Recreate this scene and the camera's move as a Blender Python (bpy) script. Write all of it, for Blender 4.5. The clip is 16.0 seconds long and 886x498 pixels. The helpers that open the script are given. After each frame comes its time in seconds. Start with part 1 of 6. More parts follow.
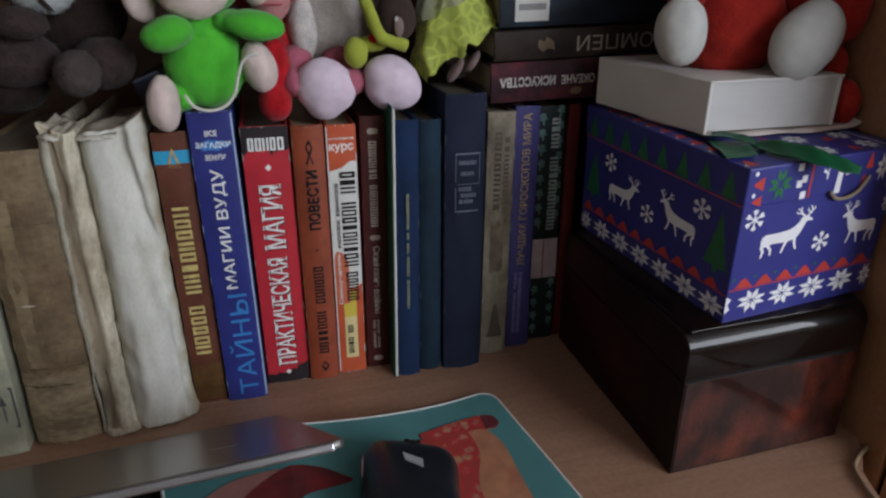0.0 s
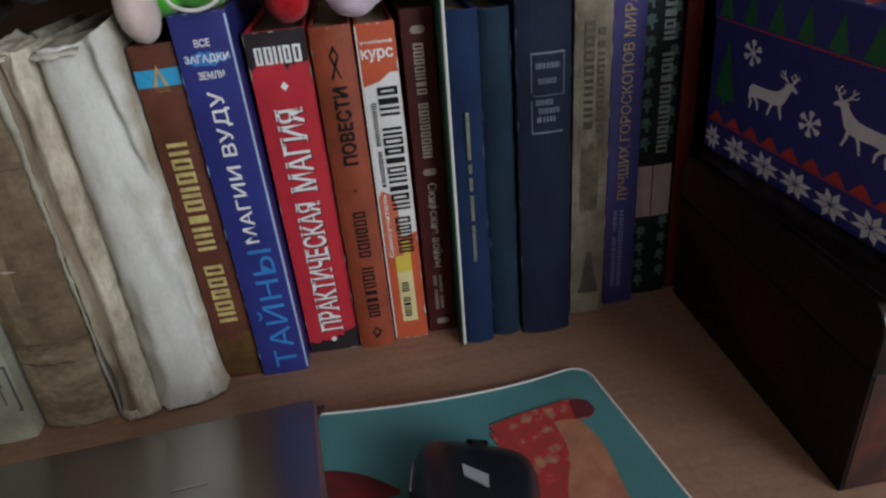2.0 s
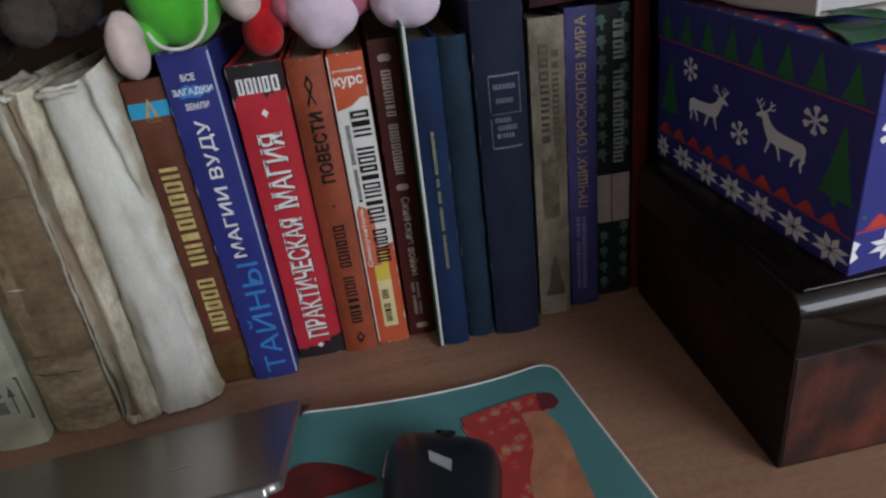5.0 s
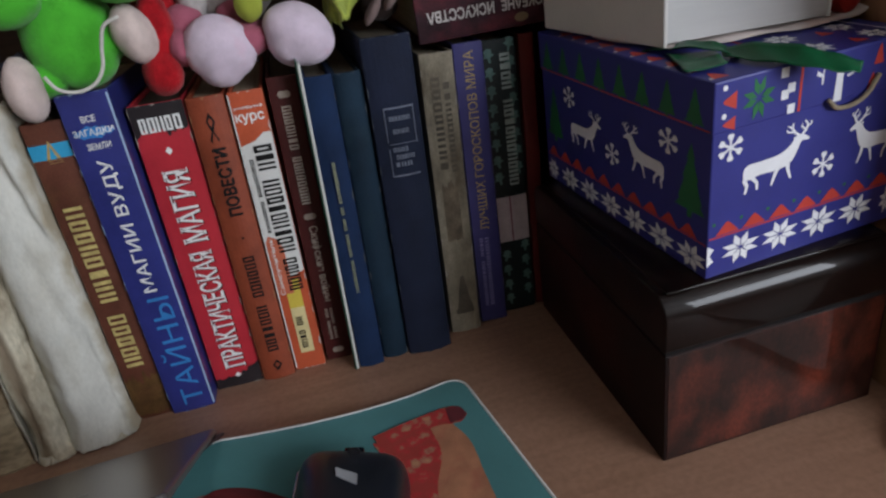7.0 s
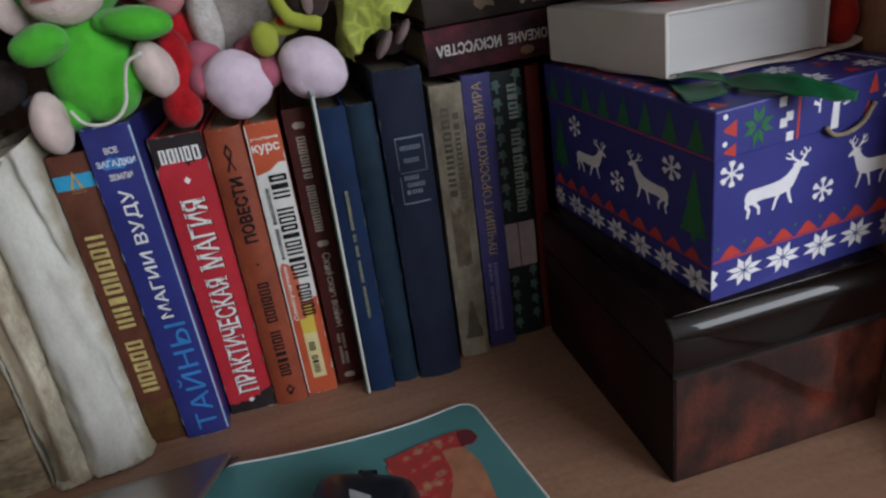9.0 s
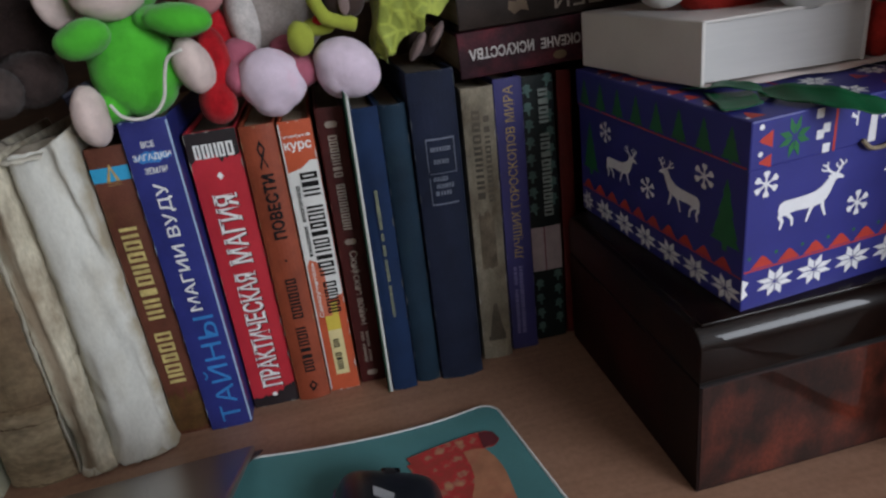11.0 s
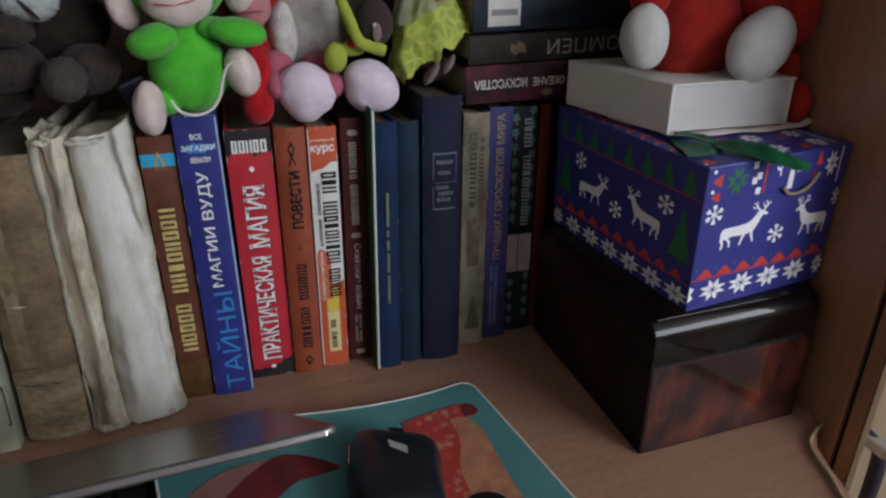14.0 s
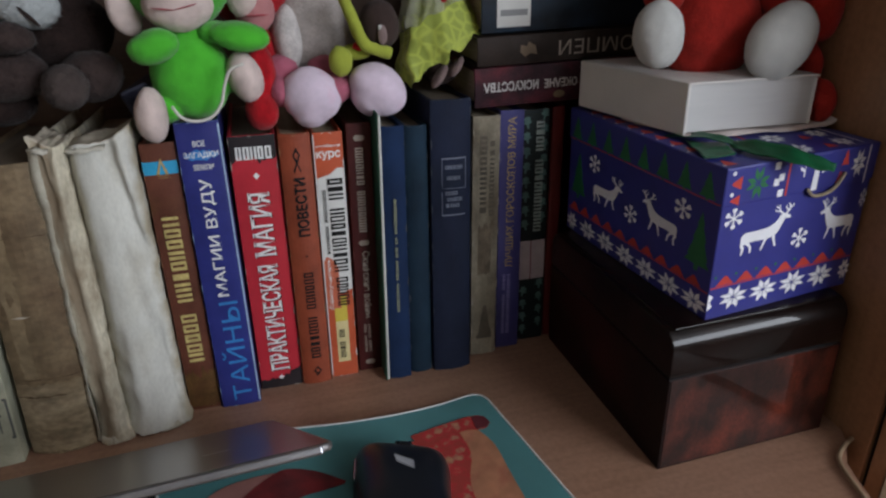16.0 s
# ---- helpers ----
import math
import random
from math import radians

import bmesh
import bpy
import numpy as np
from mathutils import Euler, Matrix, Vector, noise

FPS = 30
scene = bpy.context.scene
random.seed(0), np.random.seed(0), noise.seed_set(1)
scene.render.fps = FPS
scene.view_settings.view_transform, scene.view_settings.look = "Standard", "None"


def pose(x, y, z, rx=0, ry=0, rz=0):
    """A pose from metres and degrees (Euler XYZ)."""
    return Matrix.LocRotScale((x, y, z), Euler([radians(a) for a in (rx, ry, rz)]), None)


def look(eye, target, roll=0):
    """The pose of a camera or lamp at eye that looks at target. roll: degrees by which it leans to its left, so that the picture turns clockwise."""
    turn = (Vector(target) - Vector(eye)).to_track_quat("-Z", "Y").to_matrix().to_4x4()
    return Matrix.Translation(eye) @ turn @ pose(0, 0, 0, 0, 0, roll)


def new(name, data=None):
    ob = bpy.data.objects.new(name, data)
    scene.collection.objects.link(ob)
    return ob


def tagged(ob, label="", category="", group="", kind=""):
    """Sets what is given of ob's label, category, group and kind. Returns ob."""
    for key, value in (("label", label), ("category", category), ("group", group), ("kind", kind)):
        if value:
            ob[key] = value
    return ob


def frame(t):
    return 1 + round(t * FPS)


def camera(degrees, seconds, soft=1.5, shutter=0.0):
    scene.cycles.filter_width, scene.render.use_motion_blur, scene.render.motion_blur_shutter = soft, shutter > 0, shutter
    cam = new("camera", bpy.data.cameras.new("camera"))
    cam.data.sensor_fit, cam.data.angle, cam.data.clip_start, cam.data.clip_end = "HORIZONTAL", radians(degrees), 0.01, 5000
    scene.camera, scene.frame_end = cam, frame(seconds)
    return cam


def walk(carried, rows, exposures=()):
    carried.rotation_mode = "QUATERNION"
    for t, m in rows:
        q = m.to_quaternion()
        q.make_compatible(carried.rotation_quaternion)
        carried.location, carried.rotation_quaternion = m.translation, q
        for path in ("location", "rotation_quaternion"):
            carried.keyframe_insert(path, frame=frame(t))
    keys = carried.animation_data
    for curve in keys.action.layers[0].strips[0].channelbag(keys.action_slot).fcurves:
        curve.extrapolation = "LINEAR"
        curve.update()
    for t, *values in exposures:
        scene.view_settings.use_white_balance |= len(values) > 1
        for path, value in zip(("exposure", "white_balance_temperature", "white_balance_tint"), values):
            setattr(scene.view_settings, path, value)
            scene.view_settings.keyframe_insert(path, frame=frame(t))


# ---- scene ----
cam = camera(66.5, 16.0, soft=2.4)
PATH = [
    (0, (0.065, 0.017, 0.335), (0.515, 1.769, -0.519), -0.9),
    (0.5, (0.086, 0.036, 0.323), (0.494, 1.777, -0.572), -1.8),
    (1, (0.109, 0.072, 0.303), (0.45, 1.791, -0.659), -3.7),
    (1.5, (0.107, 0.102, 0.292), (0.342, 1.82, -0.704), -5.7),
    (2, (0.105, 0.122, 0.287), (0.248, 1.835, -0.736), -7.0),
    (2.5, (0.105, 0.116, 0.289), (0.216, 1.822, -0.748), -7.2),
    (3, (0.105, 0.104, 0.293), (0.208, 1.814, -0.738), -7.5),
    (3.2, (0.105, 0.102, 0.296), (0.204, 1.813, -0.734), -7.8),
    (5.3, (0.128, 0.085, 0.299), (0.259, 1.823, -0.683), -9.4),
    (5.5, (0.129, 0.082, 0.299), (0.282, 1.82, -0.679), -9.2),
    (6, (0.137, 0.072, 0.3), (0.341, 1.814, -0.662), -9.0),
    (6.5, (0.145, 0.066, 0.301), (0.417, 1.802, -0.653), -8.7),
    (7, (0.148, 0.064, 0.303), (0.445, 1.804, -0.637), -9.1),
    (7.5, (0.149, 0.06, 0.303), (0.451, 1.811, -0.615), -9.4),
    (8, (0.151, 0.054, 0.306), (0.461, 1.814, -0.59), -9.8),
    (8.5, (0.15, 0.053, 0.307), (0.457, 1.822, -0.574), -9.9),
    (9, (0.144, 0.055, 0.307), (0.441, 1.833, -0.559), -9.5),
    (9.5, (0.142, 0.055, 0.309), (0.432, 1.836, -0.553), -9.4),
    (10, (0.137, 0.056, 0.31), (0.407, 1.843, -0.547), -8.9),
    (10.2, (0.137, 0.0555, 0.309), (0.393, 1.849, -0.539), -8.8),
    (12.3, (0.122, 0.053, 0.311), (0.454, 1.804, -0.597), -5.5),
    (12.5, (0.112, 0.047, 0.315), (0.542, 1.77, -0.605), -4.5),
    (13, (0.074, 0.015, 0.337), (0.518, 1.742, -0.568), -3.6),
    (13.5, (0.06, 0.003, 0.344), (0.538, 1.731, -0.542), -1.7),
    (14, (0.057, 0.0, 0.346), (0.577, 1.724, -0.526), -0.7),
    (14.5, (0.068, 0.009, 0.34), (0.581, 1.74, -0.521), -0.5),
    (15, (0.076, 0.016, 0.336), (0.544, 1.76, -0.524), -1.1),
    (15.5, (0.071, 0.012, 0.338), (0.562, 1.753, -0.517), -1.4),
    (16, (0.069, 0.01, 0.339), (0.533, 1.76, -0.51), -1.9),
]
walk(cam, [(t, look(eye, target, roll)) for t, eye, target, roll in PATH])

# ---- world and light ----
world = bpy.data.worlds.new("world")
scene.world = world
world.use_nodes = True
wn = world.node_tree.nodes
sky = wn.new("ShaderNodeTexSky")
sky.sky_type, sky.sun_disc = "NISHITA", False
sky.sun_elevation, sky.sun_rotation = radians(35), radians(200)
world.node_tree.links.new(sky.outputs["Color"], wn["Background"].inputs["Color"])
wn["Background"].inputs["Strength"].default_value = 0.08

WIN_X, WIN_Z, WIN_W, WIN_H, WIN_Y = 1.92, 0.98, 1.80, 1.35, -1.9
lamp = bpy.data.lights.new("window_daylight", "AREA")
lamp.shape, lamp.size, lamp.size_y = "RECTANGLE", WIN_W - 0.06, WIN_H - 0.06
lamp.energy, lamp.color = 76.5, (0.858, 0.910, 1.0)
lamp_ob = new("window_daylight", lamp)
lamp_ob.matrix_world = look((WIN_X, WIN_Y - 0.05, WIN_Z), (WIN_X - 1.2, 1.0, WIN_Z - 0.7))


# ---- materials ----
def material(name, col, rough=0.6, var=0.15, scale=60.0, fine=600.0, bump=0.15, metal=0.0, coat=0.0, sheen=0.0,
             col2=None, mix=0.5, stretch=(1, 1, 1), spec=0.5, coat_rough=0.05):
    """A surface with mottling at two scales and a fine relief; col2 stains it in patches."""
    m = bpy.data.materials.new(name)
    m.use_nodes = True
    nt = m.node_tree
    n, link = nt.nodes, nt.links.new
    b = n["Principled BSDF"]
    co = n.new("ShaderNodeTexCoord")
    mp = n.new("ShaderNodeMapping")
    mp.inputs["Scale"].default_value = stretch
    link(co.outputs["Object"], mp.inputs["Vector"])
    big = n.new("ShaderNodeTexNoise")
    big.inputs["Scale"].default_value, big.inputs["Detail"].default_value = scale, 6
    small = n.new("ShaderNodeTexNoise")
    small.inputs["Scale"].default_value, small.inputs["Detail"].default_value = fine, 3
    for tex in (big, small):
        link(mp.outputs["Vector"], tex.inputs["Vector"])
    ramp = n.new("ShaderNodeValToRGB")
    lo, hi = [max(0.0, c * (1 - var)) for c in col], [min(1.0, c * (1 + var)) for c in col]
    ramp.color_ramp.elements[0].position, ramp.color_ramp.elements[1].position = 0.3, 0.7
    ramp.color_ramp.elements[0].color, ramp.color_ramp.elements[1].color = (*lo, 1), (*hi, 1)
    link(big.outputs["Fac"], ramp.inputs["Fac"])
    out = ramp.outputs["Color"]
    if col2:
        st = n.new("ShaderNodeTexNoise")
        st.inputs["Scale"].default_value, st.inputs["Detail"].default_value = scale * 0.45, 8
        link(mp.outputs["Vector"], st.inputs["Vector"])
        r2 = n.new("ShaderNodeValToRGB")
        r2.color_ramp.elements[0].position = 0.62 - 0.3 * mix
        r2.color_ramp.elements[1].position = 0.78 - 0.2 * mix
        link(st.outputs["Fac"], r2.inputs["Fac"])
        mx = n.new("ShaderNodeMix")
        mx.data_type = "RGBA"
        link(r2.outputs["Color"], mx.inputs["Factor"])
        link(out, mx.inputs["A"])
        mx.inputs["B"].default_value = (*col2, 1)
        out = mx.outputs["Result"]
    mx2 = n.new("ShaderNodeMix")
    mx2.data_type, mx2.blend_type = "RGBA", "MULTIPLY"
    mx2.inputs["Factor"].default_value = min(1.0, var * 2)
    link(out, mx2.inputs["A"])
    r3 = n.new("ShaderNodeValToRGB")
    r3.color_ramp.elements[0].position, r3.color_ramp.elements[1].position = 0.3, 0.65
    r3.color_ramp.elements[0].color = (0.6, 0.6, 0.6, 1)
    link(small.outputs["Fac"], r3.inputs["Fac"])
    link(r3.outputs["Color"], mx2.inputs["B"])
    link(mx2.outputs["Result"], b.inputs["Base Color"])
    rr = n.new("ShaderNodeMapRange")
    rr.inputs["To Min"].default_value, rr.inputs["To Max"].default_value = max(0.02, rough * 0.85), min(1.0, rough * 1.15)
    link(big.outputs["Fac"], rr.inputs["Value"])
    link(rr.outputs["Result"], b.inputs["Roughness"])
    b.inputs["Metallic"].default_value = metal
    b.inputs["Coat Weight"].default_value, b.inputs["Coat Roughness"].default_value = coat, coat_rough
    b.inputs["Sheen Weight"].default_value, b.inputs["Sheen Roughness"].default_value = sheen, 0.5
    b.inputs["Specular IOR Level"].default_value = spec
    if bump:
        bp = n.new("ShaderNodeBump")
        bp.inputs["Strength"].default_value, bp.inputs["Distance"].default_value = bump, 0.0008
        link(small.outputs["Fac"], bp.inputs["Height"])
        link(bp.outputs["Normal"], b.inputs["Normal"])
    return m


def wood(name, dark, light, rough=0.45, along="X", coat=0.15):
    """Laminate with long grain streaks."""
    m = bpy.data.materials.new(name)
    m.use_nodes = True
    nt = m.node_tree
    n, link = nt.nodes, nt.links.new
    b = n["Principled BSDF"]
    co = n.new("ShaderNodeTexCoord")
    mp = n.new("ShaderNodeMapping")
    mp.inputs["Scale"].default_value = {"X": (6, 90, 90), "Y": (90, 6, 90), "Z": (90, 90, 6)}[along]
    link(co.outputs["Object"], mp.inputs["Vector"])
    a = n.new("ShaderNodeTexNoise")
    a.inputs["Scale"].default_value, a.inputs["Detail"].default_value, a.inputs["Distortion"].default_value = 1.6, 8, 0.6
    link(mp.outputs["Vector"], a.inputs["Vector"])
    c = n.new("ShaderNodeTexNoise")
    c.inputs["Scale"].default_value, c.inputs["Detail"].default_value = 7.0, 4
    link(co.outputs["Object"], c.inputs["Vector"])
    add = n.new("ShaderNodeMath")
    add.operation = "MULTIPLY_ADD"
    link(c.outputs["Fac"], add.inputs[0])
    add.inputs[1].default_value = 0.45
    link(a.outputs["Fac"], add.inputs[2])
    r = n.new("ShaderNodeValToRGB")
    r.color_ramp.elements[0].position, r.color_ramp.elements[1].position = 0.5, 0.95
    r.color_ramp.elements[0].color, r.color_ramp.elements[1].color = (*dark, 1), (*light, 1)
    link(add.outputs[0], r.inputs["Fac"])
    speck = n.new("ShaderNodeTexNoise")
    speck.inputs["Scale"].default_value, speck.inputs["Detail"].default_value = 240.0, 5
    link(co.outputs["Object"], speck.inputs["Vector"])
    tone = n.new("ShaderNodeValToRGB")
    tone.color_ramp.elements[0].position, tone.color_ramp.elements[1].position = 0.32, 0.62
    tone.color_ramp.elements[0].color = (0.84, 0.82, 0.80, 1)
    link(speck.outputs["Fac"], tone.inputs["Fac"])
    grainy = n.new("ShaderNodeMix")
    grainy.data_type, grainy.blend_type = "RGBA", "MULTIPLY"
    grainy.inputs["Factor"].default_value = 1.0
    link(r.outputs["Color"], grainy.inputs["A"])
    link(tone.outputs["Color"], grainy.inputs["B"])
    link(grainy.outputs["Result"], b.inputs["Base Color"])
    b.inputs["Roughness"].default_value = rough
    b.inputs["Coat Weight"].default_value, b.inputs["Coat Roughness"].default_value = coat, 0.35
    bp = n.new("ShaderNodeBump")
    bp.inputs["Strength"].default_value, bp.inputs["Distance"].default_value = 0.12, 0.0006
    link(a.outputs["Fac"], bp.inputs["Height"])
    link(bp.outputs["Normal"], b.inputs["Normal"])
    return m


def leaves_of_paper(name, col, dark, axis):
    """Page edges: fine parallel lines."""
    m = material(name, col, 0.85, 0.12, 40, 500, 0.1)
    n, link = m.node_tree.nodes, m.node_tree.links.new
    b = n["Principled BSDF"]
    co = n.new("ShaderNodeTexCoord")
    mp = n.new("ShaderNodeMapping")
    mp.inputs["Scale"].default_value = {"X": (1800, 6, 6), "Z": (6, 6, 1800)}[axis]
    tex = n.new("ShaderNodeTexNoise")
    tex.inputs["Scale"].default_value, tex.inputs["Detail"].default_value = 1.0, 2
    link(co.outputs["Object"], mp.inputs["Vector"])
    link(mp.outputs["Vector"], tex.inputs["Vector"])
    r = n.new("ShaderNodeValToRGB")
    r.color_ramp.elements[0].position, r.color_ramp.elements[1].position = 0.35, 0.65
    r.color_ramp.elements[0].color, r.color_ramp.elements[1].color = (*dark, 1), (*col, 1)
    link(tex.outputs["Fac"], r.inputs["Fac"])
    link(r.outputs["Color"], b.inputs["Base Color"])
    return m


M_DESK = wood("desk_laminate", (0.275, 0.150, 0.096), (0.341, 0.192, 0.126), 0.42, "X")
M_PANEL = wood("panel_laminate", (0.26, 0.130, 0.064), (0.33, 0.170, 0.090), 0.4, "Z")
M_BACK = wood("back_board", (0.055, 0.030, 0.018), (0.09, 0.05, 0.03), 0.7, "X", 0.0)
M_EDGE = wood("panel_edge", (0.115, 0.072, 0.038), (0.160, 0.105, 0.060), 0.45, "Z")
M_WALL = material("wall_paint", (0.70, 0.66, 0.60), 0.9, 0.06, 6, 200, 0.05)
M_CEIL = material("ceiling_paint", (0.74, 0.73, 0.72), 0.9, 0.04, 5, 200, 0.05)
M_FLOOR = wood("floor_board", (0.070, 0.046, 0.030), (0.125, 0.082, 0.055), 0.5, "Y")
M_PAGES = leaves_of_paper("pages", (0.52, 0.44, 0.31), (0.33, 0.26, 0.17), "X")
M_WHITE = material("white_print", (0.72, 0.72, 0.70), 0.55, 0.05, 90, 800, 0.0)
M_GOLD = material("gold_print", (0.46, 0.33, 0.12), 0.5, 0.2, 220, 900, 0.0)
M_BLACK = material("black_print", (0.010, 0.009, 0.009), 0.6, 0.2, 90, 800, 0.0, spec=0.15)


# ---- building helpers ----
def mesh_ob(name, bm, mats, smooth=False):
    me = bpy.data.meshes.new(name)
    bm.to_mesh(me)
    bm.free()
    for m in mats if isinstance(mats, (list, tuple)) else [mats]:
        me.materials.append(m)
    if smooth:
        for p in me.polygons:
            p.use_smooth = True
    return new(name, me)


def part(name, bm, mats, parent, label="", smooth=False):
    ob = mesh_ob(name, bm, mats, smooth)
    ob.parent = parent
    return tagged(ob, label)


def base(name, m, label, category, group="", kind=""):
    ob = new(name)
    ob.empty_display_size = 0.02
    ob.matrix_world = m
    return tagged(ob, label, category, group, kind)


def add_box(bm, x0, x1, y0, y1, z0, z1, bevel=0.0, seg=2):
    vs = [bm.verts.new((x, y, z)) for x in (x0, x1) for y in (y0, y1) for z in (z0, z1)]
    fs = [bm.faces.new([vs[i] for i in f]) for f in ((0, 1, 3, 2), (4, 6, 7, 5), (0, 4, 5, 1), (2, 3, 7, 6), (0, 2, 6, 4), (1, 5, 7, 3))]
    if bevel:
        es = list({e for f in fs for e in f.edges})
        bmesh.ops.bevel(bm, geom=es, offset=bevel, segments=seg, profile=0.5, affect="EDGES")
    return bm


def box(x0, x1, y0, y1, z0, z1, bevel=0.0, seg=2):
    return add_box(bmesh.new(), x0, x1, y0, y1, z0, z1, bevel, seg)


def tube(bm, pts, r, n=8, closed=False):
    """A round bar along points."""
    pts = [Vector(p) for p in pts]
    rings = []
    for i, p in enumerate(pts):
        a = pts[i - 1] if i or closed else p
        c = pts[(i + 1) % len(pts)] if i < len(pts) - 1 or closed else p
        d = (c - a).normalized()
        u = d.orthogonal() if not rings else (last - d * last.dot(d))
        u.normalize()
        last = u
        v = d.cross(u)
        rings.append([bm.verts.new(p + r * (math.cos(2 * math.pi * k / n) * u + math.sin(2 * math.pi * k / n) * v)) for k in range(n)])
    for i in range(len(rings) - (0 if closed else 1)):
        a, c = rings[i], rings[(i + 1) % len(rings)]
        for k in range(n):
            bm.faces.new((a[k], a[(k + 1) % n], c[(k + 1) % n], c[k]))
    if not closed:
        bm.faces.new(rings[0][::-1])
        bm.faces.new(rings[-1])
    return bm


def smooth_path(pts, n=8):
    """Catmull-Rom points through pts."""
    pts = [Vector(p) for p in pts]
    q = [2 * pts[0] - pts[1], *pts, 2 * pts[-1] - pts[-2]]
    out = []
    for i in range(1, len(q) - 2):
        for k in range(n):
            t = k / n
            a, b, c, d = q[i - 1 : i + 3]
            out.append(0.5 * (2 * b + (c - a) * t + (2 * a - 5 * b + 4 * c - d) * t * t + (3 * b - a - 3 * c + d) * t ** 3))
    return out + [pts[-1]]


# ---- flat shapes: words, bars and motifs, as points and faces ----
def words(text, bold=0.0):
    """Letters as a flat mesh, fitted into 0..1 by 0..1."""
    cu = bpy.data.curves.new("letters", "FONT")
    cu.body, cu.offset, cu.resolution_u = text, bold, 3
    ob = bpy.data.objects.new("letters", cu)
    scene.collection.objects.link(ob)
    me = bpy.data.meshes.new_from_object(ob.evaluated_get(bpy.context.evaluated_depsgraph_get()))
    pts = [v.co.copy() for v in me.vertices]
    faces = [tuple(p.vertices) for p in me.polygons]
    bpy.data.objects.remove(ob)
    bpy.data.curves.remove(cu)
    bpy.data.meshes.remove(me)
    x0, x1 = min(p.x for p in pts), max(p.x for p in pts)
    y0, y1 = min(p.y for p in pts), max(p.y for p in pts)
    return [((p.x - x0) / (x1 - x0), (p.y - y0) / (y1 - y0)) for p in pts], faces


def serifs(shape, reach, thick=0.05):
    """Adds a small foot to every stem end along the head and base lines."""
    pts, faces = shape
    extra = []
    for line, inner in ((0.0, thick), (1.0, 1.0 - thick)):
        xs = sorted({round(x, 5) for x, y in pts if abs(y - line) < 0.03})
        group = xs[:1]
        for x in xs[1:] + [9.0]:
            if x - group[-1] < reach * 2.6:
                group.append(x)
                continue
            if len(group) <= 3:
                extra.append(poly((group[0] - reach, line), (group[-1] + reach, line), (group[-1] + reach, inner), (group[0] - reach, inner)))
            group = [x]
    return join(shape, *extra)


def bars(*counts):
    """Plain bars for words that are not spelled out: one hollow, split or solid bar a letter, one gap a word."""
    total = sum(counts) + len(counts) - 1
    rnd = random.Random(total * 7 + counts[0])
    shapes, at = [], 0
    for c in counts:
        for k in range(c):
            a, b = (at + k + 0.06) / total, (at + k + rnd.uniform(0.80, 0.90)) / total
            w, t, kind = (b - a) * rnd.uniform(0.32, 0.39), rnd.uniform(0.10, 0.18), rnd.random()
            spans = ((a, a + w), (b - w, b)) if kind < 0.90 else ((a + 0.10 / total, b - 0.10 / total),)
            shapes += [poly((p, 0), (q, 0), (q, 1), (p, 1)) for p, q in spans]
            if kind < 0.62:
                shapes += [poly((a + w, z), (b - w, z), (b - w, z + t), (a + w, z + t)) for z in (0.0, 1 - t)]
        at += c + 1
    return join(*shapes)


def ragged(level, rough, seed, n=28, tooth=9.0):
    """A torn outline: points from u = 0 to 1 round level(u)."""
    return [(k / n, level(k / n) + rough * (noise.noise(Vector((k / n * tooth, seed, 0))) + 0.5 * noise.noise(Vector((k / n * tooth * 3, seed, 4))))) for k in range(n + 1)]


def strip_of(low, high):
    """The patch between two lines of as many points."""
    n = len(low)
    return list(low) + list(high), [(k, k + 1, n + k + 1, n + k) for k in range(n - 1)]


def poly(*pts):
    return list(pts), [tuple(range(len(pts)))]


def join(*shapes):
    pts, faces = [], []
    for p, f in shapes:
        i = len(pts)
        pts += p
        faces += [tuple(k + i for k in g) for g in f]
    return pts, faces


def ring(w):
    """A rectangular outline of width w (share of the height and of the width)."""
    a, b = w
    return join(poly((0, 0), (1, 0), (1, b), (0, b)), poly((0, 1 - b), (1, 1 - b), (1, 1), (0, 1)),
                poly((0, b), (a, b), (a, 1 - b), (0, 1 - b)), poly((1 - a, b), (1, b), (1, 1 - b), (1 - a, 1 - b)))


def disc(n=14):
    return poly(*[(0.5 + 0.5 * math.cos(2 * math.pi * k / n), 0.5 + 0.5 * math.sin(2 * math.pi * k / n)) for k in range(n)])


def turned(shape, ang, cx=0.5, cy=0.5):
    c, s = math.cos(ang), math.sin(ang)
    return [(cx + c * (x - cx) - s * (y - cy), cy + s * (x - cx) + c * (y - cy)) for x, y in shape[0]], shape[1]


def stroke(pts, w0, w1):
    """A tapering line through points."""
    out, faces = [], []
    for i, p in enumerate(pts):
        a, b = pts[max(0, i - 1)], pts[min(len(pts) - 1, i + 1)]
        d = Vector((b[0] - a[0], b[1] - a[1])).normalized()
        w = w0 + (w1 - w0) * i / (len(pts) - 1)
        out += [(p[0] - d.y * w, p[1] + d.x * w), (p[0] + d.y * w, p[1] - d.x * w)]
    for i in range(len(pts) - 1):
        faces.append((2 * i, 2 * i + 1, 2 * i + 3, 2 * i + 2))
    return out, faces


def star():
    """Eight-petalled knitted star."""
    petal = lambda a: turned(poly((0.515, 0.545), (0.705, 0.71), (0.69, 1.02), (0.515, 0.81)), a)
    petal2 = lambda a: turned(poly((0.485, 0.545), (0.485, 0.81), (0.31, 1.02), (0.295, 0.71)), a)
    return join(*[f(k * math.pi / 2) for k in range(4) for f in (petal, petal2)])


